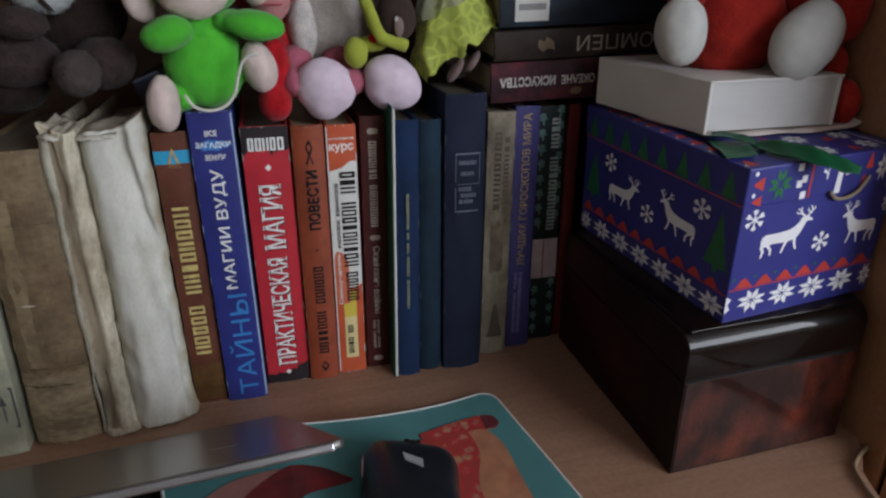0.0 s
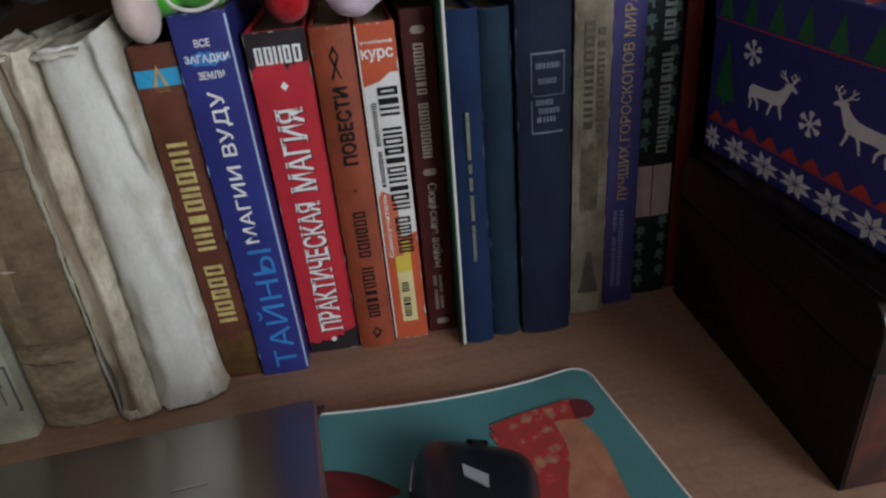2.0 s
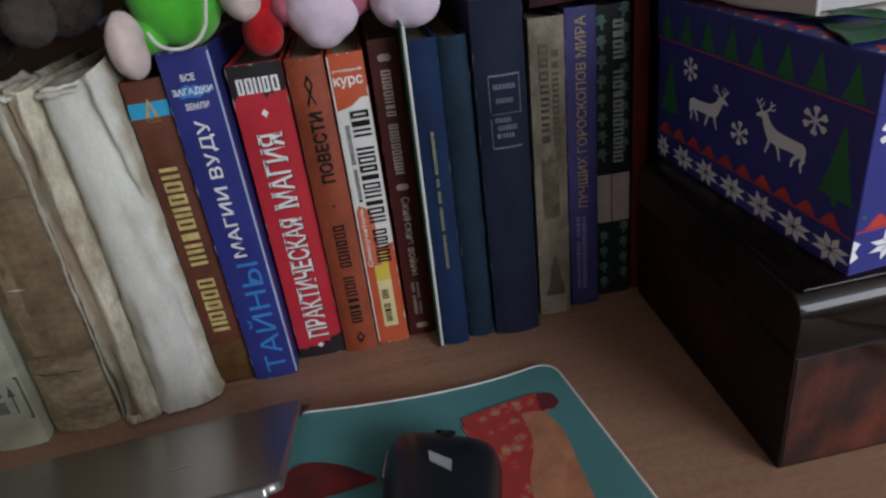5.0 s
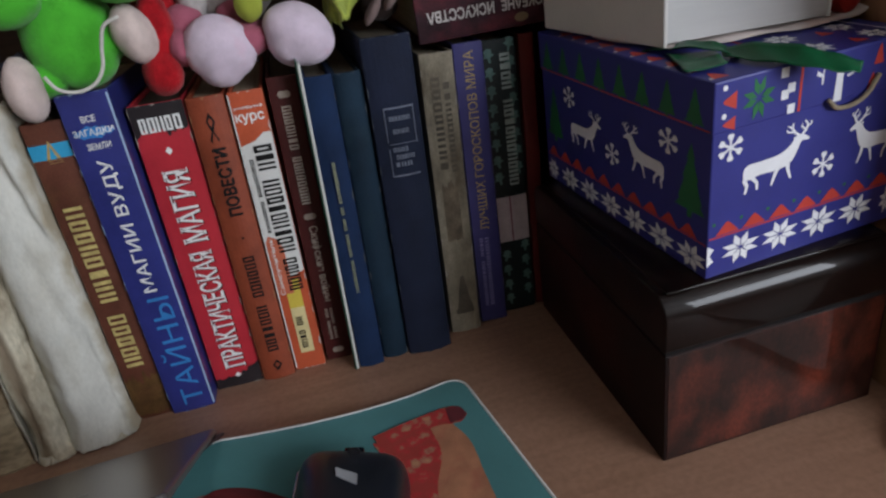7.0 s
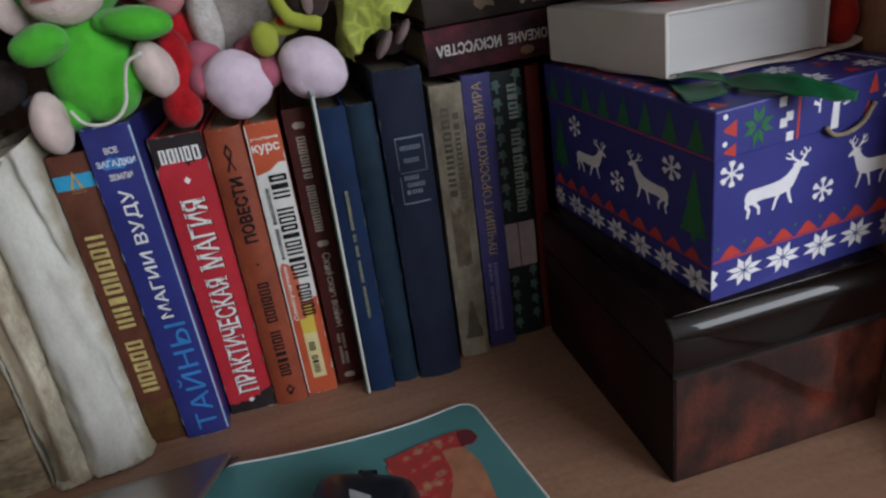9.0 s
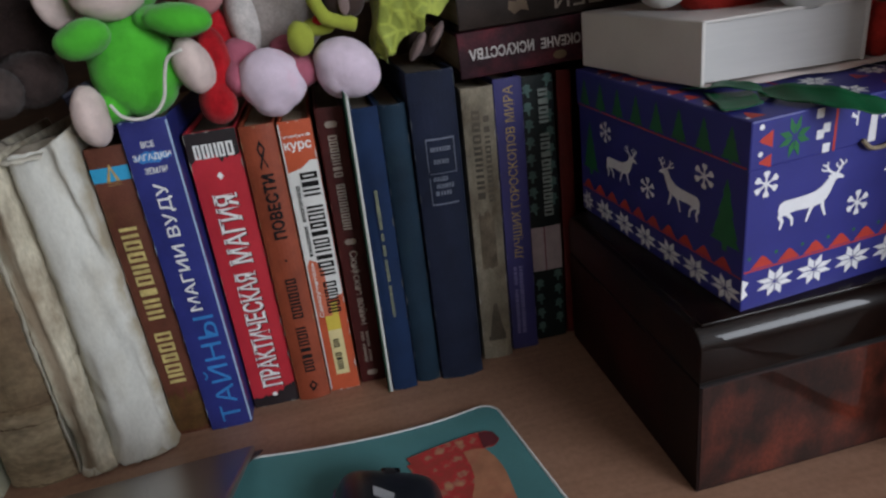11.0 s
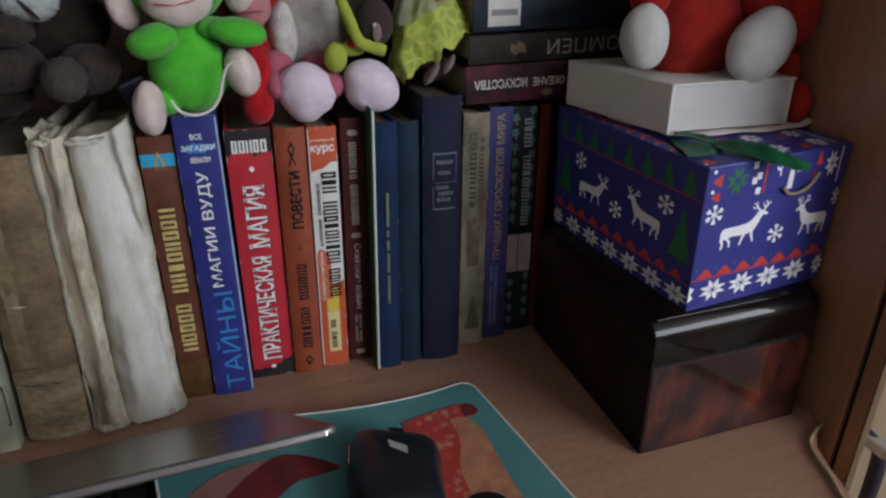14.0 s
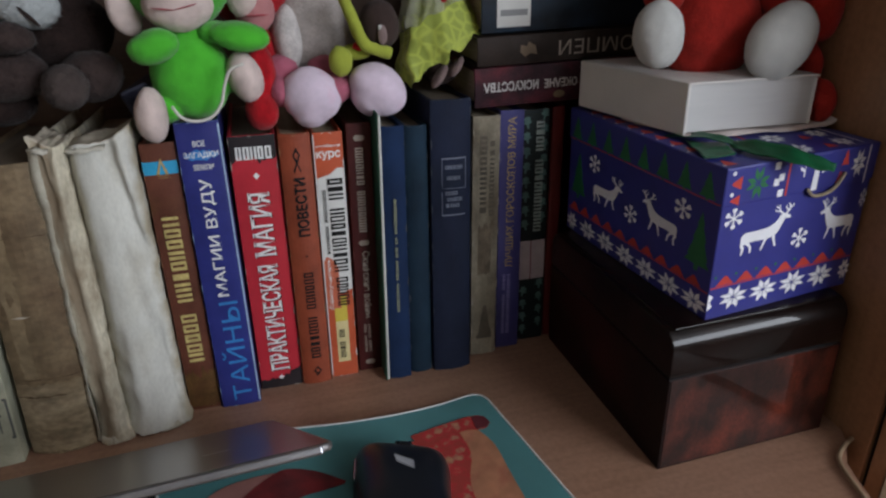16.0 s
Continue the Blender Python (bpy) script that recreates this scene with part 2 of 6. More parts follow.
def flower():
    """Eight slender leaves round a middle."""
    leaf = poly((0.52, 0.56), (0.66, 0.70), (0.655, 0.97), (0.50, 0.76))
    return join(*[turned(f, k * math.pi / 2) for k in range(4) for f in (leaf, ([(1 - x, y) for x, y in leaf[0]], leaf[1]))])


def snowflake():
    arm = join(poly((0.46, 0.5), (0.54, 0.5), (0.54, 0.78), (0.46, 0.78)), poly((0.47, 0.72), (0.53, 0.72), (0.62, 0.86), (0.60, 0.97), (0.40, 0.97), (0.38, 0.86)))
    return join(*[turned(arm, k * math.pi / 3) for k in range(6)])


def fir():
    return poly((0.5, 1), (0.36, 0.78), (0.41, 0.78), (0.24, 0.52), (0.30, 0.52), (0.10, 0.22), (0.17, 0.22), (0.0, 0.1), (0.42, 0.1),
                (0.42, 0.0), (0.58, 0.0), (0.58, 0.1), (1.0, 0.1), (0.83, 0.22), (0.9, 0.22), (0.70, 0.52), (0.76, 0.52), (0.59, 0.78), (0.64, 0.78))


def deer():
    """Plain silhouette of a reindeer looking to the right."""
    hind = poly((0.0, 0.36), (0.02, 0.455), (0.08, 0.505), (0.25, 0.505), (0.44, 0.515), (0.44, 0.265), (0.30, 0.275), (0.20, 0.265), (0.12, 0.23), (0.02, 0.25))
    chest = poly((0.44, 0.515), (0.56, 0.535), (0.66, 0.595), (0.725, 0.67), (0.77, 0.745), (0.875, 0.66), (0.84, 0.56), (0.80, 0.45), (0.755, 0.355), (0.67, 0.29), (0.56, 0.265), (0.44, 0.265))
    head = poly((0.77, 0.735), (0.85, 0.785), (0.92, 0.755), (1.0, 0.685), (0.985, 0.65), (0.90, 0.665), (0.84, 0.635))
    legs = join(stroke([(0.06, 0.33), (0.035, 0.22), (0.075, 0.14), (0.05, 0.0)], 0.045, 0.016), stroke([(0.15, 0.34), (0.165, 0.23), (0.225, 0.15), (0.235, 0.02)], 0.040, 0.016),
                stroke([(0.56, 0.35), (0.50, 0.20), (0.455, 0.02)], 0.036, 0.016), stroke([(0.68, 0.40), (0.70, 0.22), (0.755, 0.05)], 0.036, 0.016))
    horns = join(stroke([(0.83, 0.765), (0.76, 0.83), (0.71, 0.91), (0.715, 1.0)], 0.022, 0.012), stroke([(0.755, 0.845), (0.65, 0.865), (0.62, 0.91)], 0.018, 0.010), stroke([(0.71, 0.92), (0.635, 0.975)], 0.016, 0.010),
                 stroke([(0.875, 0.775), (0.93, 0.85), (0.945, 0.93), (0.895, 1.0)], 0.022, 0.012), stroke([(0.935, 0.885), (1.0, 0.925), (0.99, 0.97)], 0.016, 0.010), stroke([(0.915, 0.845), (0.85, 0.91), (0.86, 0.955)], 0.016, 0.010),
                 stroke([(0.80, 0.75), (0.735, 0.745)], 0.020, 0.008))
    return join(hind, chest, head, legs, horns)


def laid(shape, put, out=(0, 0, 0)):
    """The flat shape as a bmesh, each point laid out by put(u, v); faces that share no corner step outward a hair, so that none lie in one plane."""
    bm = bmesh.new()
    vs = [bm.verts.new(put(u, v)) for u, v in shape[0]]
    for f in shape[1]:
        if len(set(f)) > 2:
            try:
                bm.faces.new([vs[i] for i in f])
            except ValueError:
                pass
    if any(out):
        done, step = set(), 0
        for v in bm.verts:
            if v not in done:
                todo, island = [v], {v}
                while todo:
                    for e in todo.pop().link_edges:
                        for w in e.verts:
                            if w not in island:
                                island.add(w)
                                todo.append(w)
                for w in island:
                    w.co += Vector(out) * step * 0.00002
                done |= island
                step += 1
    bmesh.ops.recalc_face_normals(bm, faces=bm.faces)
    return bm


# ---- room ----
def slab(name, lims, mat, label, category, bevel=0.0):
    return tagged(mesh_ob(name, box(*lims, bevel), mat), label, category, kind="structure")


FZ, RX0, RX1, RY1, CZ = -0.75, -1.4, 3.4, 0.80, 1.75
slab("floor", (RX0, RX1, WIN_Y, RY1, FZ - 0.1, FZ), M_FLOOR, "brown wooden room floor", "floor")
slab("ceiling", (RX0, RX1, WIN_Y, RY1, CZ, CZ + 0.1), M_CEIL, "white painted ceiling", "ceiling")
slab("wall_back", (RX0 - 0.1, RX1 + 0.1, RY1, RY1 + 0.1, FZ, CZ), M_WALL, "beige painted wall behind the cabinet", "wall")
slab("wall_left", (RX0 - 0.1, RX0, WIN_Y, RY1, FZ, CZ), M_WALL, "beige painted wall", "wall")
slab("wall_right", (RX1, RX1 + 0.1, WIN_Y, RY1, FZ, CZ), M_WALL, "beige painted wall", "wall")
bm = bmesh.new()
wx0, wx1, wz0, wz1 = WIN_X - WIN_W / 2, WIN_X + WIN_W / 2, WIN_Z - WIN_H / 2, WIN_Z + WIN_H / 2
add_box(bm, RX0 - 0.1, wx0, WIN_Y - 0.2, WIN_Y, FZ, CZ)
add_box(bm, wx1, RX1 + 0.1, WIN_Y - 0.2, WIN_Y, FZ, CZ)
add_box(bm, wx0, wx1, WIN_Y - 0.2, WIN_Y, FZ, wz0)
add_box(bm, wx0, wx1, WIN_Y - 0.2, WIN_Y, wz1, CZ)
tagged(mesh_ob("wall_front", bm, M_WALL), "beige painted wall with the window opening", "wall", kind="structure")

# ---- cabinet niche ----
# desk top whose right edge runs in a curve along the cabinet side
bm = bmesh.new()
plan = [(-0.62, -0.16), (0.393, -0.16), (0.393, 0.150), (0.397, 0.205), (0.407, 0.235), (0.413, 0.250), (0.4175, 0.266), (0.424, 0.283), (0.440, 0.300), (0.4465, 0.312), (0.4465, 0.70), (-0.62, 0.70)]
under = [bm.verts.new((x, y, -0.022)) for x, y in plan]
above = [bm.verts.new((x, y, 0.0)) for x, y in plan]
bm.faces.new(under[::-1])
bm.faces.new(above)
for k in range(len(plan)):
    bm.faces.new((under[k], under[(k + 1) % len(plan)], above[(k + 1) % len(plan)], above[k]))
bmesh.ops.bevel(bm, geom=[e for e in bm.edges if e.calc_face_angle(0) > 1.2], offset=0.001, segments=2, affect="EDGES")
tagged(mesh_ob("desk_top", bm, M_DESK), "brown wood laminate desk top in a cabinet", "desk top", kind="structure")
slab("desk_side_left", (-0.62, -0.598, -0.10, 0.70, FZ, -0.0225), M_PANEL, "brown laminate side under the desk top", "desk side", 0.001)
slab("desk_side_right", (0.366, 0.384, -0.10, 0.655, FZ, -0.0225), M_PANEL, "brown laminate side under the desk top", "desk side", 0.001)
slab("desk_modesty_panel", (-0.597, 0.440, 0.66, 0.678, FZ + 0.15, -0.0225), M_PANEL, "brown laminate panel under the desk top", "desk panel", 0.001)
slab("back_panel", (-0.62, 0.62, 0.70, 0.706, -0.022, 0.62), M_BACK, "dark wooden back board of the niche", "cabinet panel")
slab("upper_shelf", (-0.60, 0.445, 0.33, 0.698, 0.50, 0.518), M_PANEL, "brown laminate shelf above the niche", "cabinet shelf", 0.001)
slab("side_panel_left", (-0.62, -0.602, 0.27, 0.698, 0.0, 0.62), M_PANEL, "brown laminate cabinet side", "cabinet panel", 0.001)
slab("side_panel_right", (0.447, 0.465, 0.2885, 0.698, FZ, 0.62), M_PANEL, "brown laminate cabinet side", "cabinet panel", 0.001)
slab("door_edge_strip", (0.447, 0.4528, 0.2722, 0.2840, FZ, 0.62), M_PANEL, "brown wooden strip along the cabinet side", "cabinet trim", 0.0008)
slab("door_edge_band", (0.4466, 0.4530, 0.2705, 0.2720, FZ, 0.62), M_EDGE, "brown edge band of the wooden strip", "cabinet trim", 0.0004)
# black slab added in the open gap to give its shade
slab("gap_shade_filler", (0.4505, 0.4645, 0.2842, 0.2882, FZ, 0.62), M_BLACK, "black filler for the shade in the gap beside the cabinet strip", "cabinet gap")


# ---- pale cupboard standing past the cabinet ----
M_BEIGE = wood("beige_laminate", (0.25, 0.180, 0.108), (0.31, 0.230, 0.145), 0.5, "Z")
cupboard = base("cupboard", pose(0.467, 0.385, FZ + 0.0005), "pale beige cupboard beside the desk cabinet", "cupboard")
part("body", box(0.0, 0.50, 0.018, 0.30, 0.0, 1.30, 0.002, 2), M_BEIGE, cupboard)
door = part("door", box(0.002, 0.498, 0.0, 0.017, 0.06, 1.295, 0.002, 2), M_BEIGE, cupboard)
bm = bmesh.new()
tube(bm, smooth_path([(0.142, 0.0, 0.632), (0.142, -0.020, 0.628), (0.142, -0.026, 0.610), (0.142, -0.026, 0.520), (0.142, -0.020, 0.502), (0.142, 0.0, 0.498)], 6), 0.0075, 10)
handle = part("handle", bm, material("dark_blue_grip", (0.020, 0.018, 0.030), 0.4, 0.1, 40, 900, 0.02), door, "dark door handle with a silver cap", True)
part("cap", box(0.1335, 0.1505, -0.036, -0.002, 0.624, 0.637, 0.003, 3), material("silver_cap", (0.55, 0.55, 0.57), 0.25, 0.05, 30, 900, 0.02, metal=1.0), door, "silver handle cap")


# ---- books ----
def bulge_at(x, w, b):
    u = 2 * x / w - 1
    return b * (1 - u * u)


COVERS = {}


def book(x, y, w, h, d, lean, tip, cover, label, bulge=0.0, pages=M_PAGES, category="book", sink=0.003, board=0.0022, m=None):
    """A hardback standing on its foot, spine forward. lean: degrees to the right; tip: degrees backward."""
    if m is None:
        m = pose(x, y, 0.0004, -tip, 0, 0) @ pose(0, 0, 0, 0, lean, 0)
    root = base("book", m, label, category, "books on the desk")
    outer = [(0, d), (0, 0)]
    n = 8
    outer += [(w * k / n, -bulge_at(w * k / n, w, bulge)) for k in range(1, n)]
    outer += [(w, 0), (w, d)]
    inner = [(w - board, d), (w - board, board)]
    inner += [(w * (1 - k / n), board - bulge_at(w * (1 - k / n), w, bulge)) for k in range(1, n)]
    inner += [(board, board), (board, d)]
    bm = bmesh.new()
    lower = [bm.verts.new((a, b, 0)) for a, b in outer + inner]
    upper = [bm.verts.new((a, b, h)) for a, b in outer + inner]
    k = len(lower)
    no = len(outer)
    for i in range(k):
        bm.faces.new((lower[i], lower[(i + 1) % k], upper[(i + 1) % k], upper[i]))
    for i in range(no - 1):
        j = k - 1 - i
        bm.faces.new((upper[i], upper[i + 1], upper[j - 1], upper[j]))
        bm.faces.new((lower[i + 1], lower[i], lower[j], lower[j - 1]))
    bmesh.ops.recalc_face_normals(bm, faces=bm.faces)
    edges = [e for e in bm.edges if e.is_manifold and e.calc_face_angle(0) > 1.0]
    bmesh.ops.bevel(bm, geom=edges, offset=0.0007, segments=2, profile=0.5, affect="EDGES")
    COVERS[root] = part("cover", bm, cover, root, smooth=False)
    part("page_block", box(board + 0.0002, w - board - 0.0002, board + 0.0002, d - 0.004, sink, h - sink, 0.0004, 1), pages, root, "yellowed paper page block")
    root["w"], root["h"], root["bulge"] = w, h, bulge
    return root


def on_spine(root, name, shape, mat, x0, x1, z0, z1, turn="across", lift=0.0003, label=""):
    """Lays a flat shape on the spine, between x0..x1 of its width and z0..z1 of its height (metres). turn: across, up or down."""
    w, b = root["w"], root["bulge"]

    def put(u, v):
        if turn == "across":
            x, z = x0 + u * (x1 - x0), z0 + v * (z1 - z0)
        elif turn == "up":
            x, z = x1 - v * (x1 - x0), z0 + u * (z1 - z0)
        else:
            x, z = x0 + v * (x1 - x0), z1 - u * (z1 - z0)
        return x, -bulge_at(x, w, b) - lift, z

    ob = part(name, laid(shape, put, (0, -1, 0)), mat, COVERS[root], label)
    return tagged(ob, label, kind="stuff") if name.endswith("_bar") else ob


RECT = poly((0, 0), (0.25, 0), (0.5, 0), (0.75, 0), (1, 0), (1, 1), (0.75, 1), (0.5, 1), (0.25, 1), (0, 1))


def paper(name, col, var=0.12, rough=0.5, **more):
    more.setdefault("spec", 0.3 if rough < 0.7 else 0.15)
    return material(name, col, rough, var, more.pop("scale", 45), more.pop("fine", 900), more.pop("bump", 0.08), **more)


def wear(root, mat, seed, amount=1.0):
    """Rubbed, bare patches along the edges of the spine and at its head and foot."""
    w, h = root["w"], root["h"]
    a = 0.0011 * amount
    for k, (x0, x1, z0, z1, turn) in enumerate(((0.0002, 0.0002 + a, 0.001, h - 0.001, "up"), (w - 0.0002 - a, w - 0.0002, 0.001, h - 0.001, "down"),
                                                (0.0006, w - 0.0006, h - 0.0003 - 1.3 * a, h - 0.0003, "across"), (0.0006, w - 0.0006, 0.0003, 0.0003 + 1.6 * a, "across"))):
        n = 120 if turn != "across" else 40
        flip_v = turn != "across" or k == 2
        shape = [], []
        line = [max(0.0, noise.noise(Vector((j * 0.19, seed, k))) * 1.5 - 0.12 + 0.3 * noise.noise(Vector((j * 0.9, seed, k)))) for j in range(n + 1)]
        for j in range(n):
            if line[j] + line[j + 1] > 0.15:
                i = len(shape[0])
                q = [(j / n, 0), ((j + 1) / n, 0), ((j + 1) / n, line[j + 1]), (j / n, line[j])]
                shape[0].extend([(u, 1 - v) for u, v in q] if flip_v else q)
                shape[1].append((i, i + 1, i + 2, i + 3))
        if shape[1]:
            tagged(on_spine(root, "worn_edge", shape, mat, x0, x1, z0, z1, turn, 0.0005), kind="stuff")


M_BARE = paper("rubbed_grey_paper", (0.34, 0.31, 0.27), 0.2, 0.9)
M_BARE_BLUE = paper("rubbed_grey_blue", (0.075, 0.085, 0.10), 0.2, 0.9)
M_BARE_BROWN = paper("rubbed_tan", (0.30, 0.14, 0.075), 0.2, 0.9)
M_PAGES_DARK = leaves_of_paper("dark_brown_pages", (0.16, 0.125, 0.085), (0.09, 0.07, 0.05), "X")
TIP = 3.0
# grey-green old book
M_CREAM = paper("grey_green_cloth", (0.45, 0.45, 0.335), 0.18, 0.8, bump=0.3, col2=(0.22, 0.22, 0.16), mix=0.3)
b = book(-0.168, 0.460, 0.037, 0.205, 0.15, 2.2, TIP, M_CREAM, "worn grey-green cloth book with a framed emblem", 0.002)
M_GREYP = material("grey_print", (0.085, 0.09, 0.09), 0.8)
on_spine(b, "emblem_frame", ring((0.05, 0.055)), M_GREYP, 0.0110, 0.0360, 0.022, 0.055, label="dark printed frame")
on_spine(b, "emblem", bars(3, 2), M_GREYP, 0.0150, 0.0235, 0.029, 0.049, "up")
on_spine(b, "emblem", join(poly((0.42, 0), (0.58, 0), (0.58, 0.7), (0.42, 0.7)), poly((0.1, 0.6), (0.9, 0.6), (0.5, 1))), M_GREYP, 0.0260, 0.0315, 0.028, 0.050)
# tan leather book
M_TAN = paper("cracked_tan_leather", (0.190, 0.134, 0.076), 0.35, 0.65, bump=0.6, fine=230, scale=40, col2=(0.105, 0.064, 0.034), mix=0.5, spec=0.3, stretch=(0.8, 1, 1.1))
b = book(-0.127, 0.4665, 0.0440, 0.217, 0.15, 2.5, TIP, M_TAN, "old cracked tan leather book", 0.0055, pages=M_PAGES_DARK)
M_CRACK = paper("dark_cracked_leather", (0.105, 0.067, 0.038), 0.4, 0.7, bump=0.6, fine=230)
M_PALEL = paper("pale_rubbed_leather", (0.33, 0.25, 0.155), 0.25, 0.8, bump=0.5, fine=230)
M_TANLOW = paper("pale_unshaded_leather", (0.390, 0.305, 0.195), 0.4, 0.7, bump=0.6, fine=230, scale=60, col2=(0.17, 0.118, 0.066), mix=0.5, stretch=(0.7, 1, 1.5))
# paler leather below the crack; its contrast also paints the toy's shade above
on_spine(b, "faded_or_lit_patch", strip_of(ragged(lambda u: 0.02, 0.02, 1.9, 40), ragged(lambda u: 0.92, 0.06, 2.9, 40, 5)), M_TANLOW, 0.0008, 0.0430, 0.0010, 0.0640, lift=0.0003, label="paler leather with light painted in")
for k, (z, t) in enumerate(((0.048, 0.0024), (0.0625, 0.0014), (0.168, 0.0012))):
    on_spine(b, "crack", strip_of(ragged(lambda u: 0.3, 0.5, k + 0.3, 40, 6), ragged(lambda u: 0.6, 0.5, k + 7.3, 40, 7)), M_CRACK, 0.0008, 0.0430, z, z + t, lift=0.0006)
# lit left side of the rounded spine, painted on as a paler band
on_spine(b, "faded_or_lit_patch", turned(strip_of(ragged(lambda u: 0.10, 0.10, 5.9, 40), ragged(lambda u: 0.70, 0.22, 8.9, 40, 5)), math.pi / 2), paper("lit_tan_leather", (0.275, 0.205, 0.122), 0.3, 0.7, bump=0.5, fine=230, scale=50, col2=(0.20, 0.14, 0.08), mix=0.5), 0.0030, 0.0190, 0.064, 0.186, lift=0.0003, label="paler leather with light painted in")
wear(b, M_PALEL, 31, 1.6)
on_spine(b, "scratch", poly((0, 0.3), (0.5, 0), (1, 0.5), (0.5, 1)), paper("bare_scuff", (0.52, 0.46, 0.38), 0.1), 0.010, 0.022, 0.1115, 0.1130, lift=0.0009)


def wrapped_book(x, y, w, h, d, lean, tip, mat, label, seed, puff, flaps=(), ears=(0.006, 0.004), slack=(0.0, 0.0), creases=()):
    """A book in a torn and crumpled paper wrapper: ragged foot and head, one slack fold along the spine."""
    root = base("wrapped_book", pose(x, y, 0.0004, -tip, 0, 0) @ pose(0, 0, 0, 0, lean, 0), label, "book", "books on the desk")
    nf = 44
    prof = [(0, d * (1 - k / 6)) for k in range(6)] + [(w * k / nf, 0) for k in range(nf + 1)] + [(w, d * (k + 1) / 6) for k in range(6)]
    rows, over = 110, 9
    nz = lambda a, b, c: noise.noise(Vector((a, b, c)))
    bm = bmesh.new()
    grid = []
    for j in range(rows + over + 1):
        v = min(1.0, j / rows)
        head, foot = max(0.0, (v - 0.86) / 0.14), max(0.0, 1 - v / 0.10)
        line = []
        for i, (a, b2) in enumerate(prof):
            u = a / w
            front = max(0.0, 1 - b2 / 0.02)
            fold = 0.66 + 0.10 * math.sin(v * 2.6 + seed) + 0.05 * nz(v * 4, seed, 9)
            crease = math.exp(-((u - fold) / 0.10) ** 2) * (0.55 + 0.6 * nz(v * 2.2, seed, 5))
            ridge = 1 - abs(nz(u * 2.4 + seed, v * 5.5, seed)) * 2
            off = puff * (1 - abs(2 * u - 1) ** 2.4) + 0.0050 * nz(u * 1.1 + seed, v * 1.9, seed * 1.7) - 0.0026 * (w / 0.04) ** 2 * crease
            off += 0.0009 * nz(u * 3.4, v * 9, seed) + (0.0026 * head + 0.0020 * foot) * (ridge - 0.4) + 0.0045 * foot * foot
            off -= (slack[0] * math.exp(-(u / 0.13) ** 2) + slack[1] * math.exp(-((1 - u) / 0.13) ** 2)) * (0.35 + 0.65 * v)
            for u0, v0, u1, v1, wide, deep in creases:
                t = (v - v0) / (v1 - v0)
                if -0.15 < t < 1.15:
                    q = (u - u0 - (u1 - u0) * t - 0.02 * nz(v * 13, seed, u0 * 9)) / wide
                    soft = min(1.0, max(0.0, t + 0.15) * 4, max(0.0, 1.15 - t) * 4)
                    off -= deep * soft * (math.exp(-q * q * (3.0 if q > 0 else 0.8)) - 0.5 * math.exp(-((q - 1.3) ** 2) * 1.5))
            off += 0.0007 * foot * nz(u * 11, v * 40, seed) + 0.0004 * nz(u * 3 + v * 9, v * 16, seed + 4)
            side = 1 if u < 0.5 else -1
            jag = (0.0009 * nz(v * 6, seed, side) + 0.0004 * nz(v * 31, seed, side) + 0.0004 * nz(v * 80, seed, side)) * (1.7 + 2.4 * foot + 1.2 * head)
            px = a - side * jag * (abs(2 * u - 1) ** 3) - side * 0.0030 * foot * foot * abs(2 * u - 1) + 0.0012 * nz(u * 4, v * 16, seed)
            py = b2 - front * off
            pz = v * h
            if j == 0:
                pz += 0.0040 * max(0.0, nz(i * 0.35, seed, 2)) + 0.0014 * abs(nz(i * 1.1, seed, 2))
            if head:
                rise = ears[0] * (1 - u) ** 3 + ears[1] * u ** 3 + 0.0050 * nz(u * 1.7 + seed, seed, 7) + 0.0008 * nz(u * 9, seed, 8)
                pz += head * front * rise
            if j > rows:
                c = (j - rows) / over
                if b2 == 0:
                    py += c * (0.050 - b2) + 0.003 * nz(u * 3, c * 3, seed)
                    pz += (0.0050 * nz(u * 1.5 + seed, c * 1.8, seed) + 0.0012 * (1 - abs(nz(u * 3.3, c * 4, seed + 2)) * 3)) * min(1.0, 2.5 * c) - 0.002 * c
            line.append(bm.verts.new((px, py, pz)))
        grid.append(line)
    for j in range(rows + over):
        for i in range(len(prof) - 1):
            f = bm.faces.new((grid[j][i], grid[j][i + 1], grid[j + 1][i + 1], grid[j + 1][i]))
            f.material_index = 1 if j >= rows else 0
    wrap = part("wrapper", bm, [mat, M_YELLOWED], root, "torn crumpled paper wrapper", True)
    so = wrap.modifiers.new("thickness", "SOLIDIFY")
    so.thickness, so.offset = 0.0008, -1
    part("page_block", box(0.003, w - 0.003, 0.007, d - 0.004, 0.003, h - 0.010, 0.0006, 1), M_YELLOWED, root, "yellowed paper page block")
    # frayed fringe along the foot
    bm = bmesh.new()
    prev = None
    for i in range(61):
        u = 0.02 + 0.96 * i / 60
        y0 = -puff * 0.9 * (1 - abs(2 * u - 1) ** 2.4) - 0.0052 + 0.0014 * nz(u * 5, seed, 21)
        high = 0.0030 + 0.0020 * nz(u * 7, seed, 22) + 0.0010 * nz(u * 31, seed, 23)
        row = [bm.verts.new((u * w, y0 + 0.0024, high + 0.0016)), bm.verts.new((u * w, y0 + 0.0004, high * 0.6)),
               bm.verts.new((u * w + 0.0008 * nz(u * 37, seed, 24), y0 - 0.0010 - 0.0012 * abs(nz(u * 19, seed, 25)), 0.0004))]
        if prev:
            bm.faces.new((prev[0], row[0], row[1], prev[1]))
            bm.faces.new((prev[1], row[1], row[2], prev[2]))
        prev = row
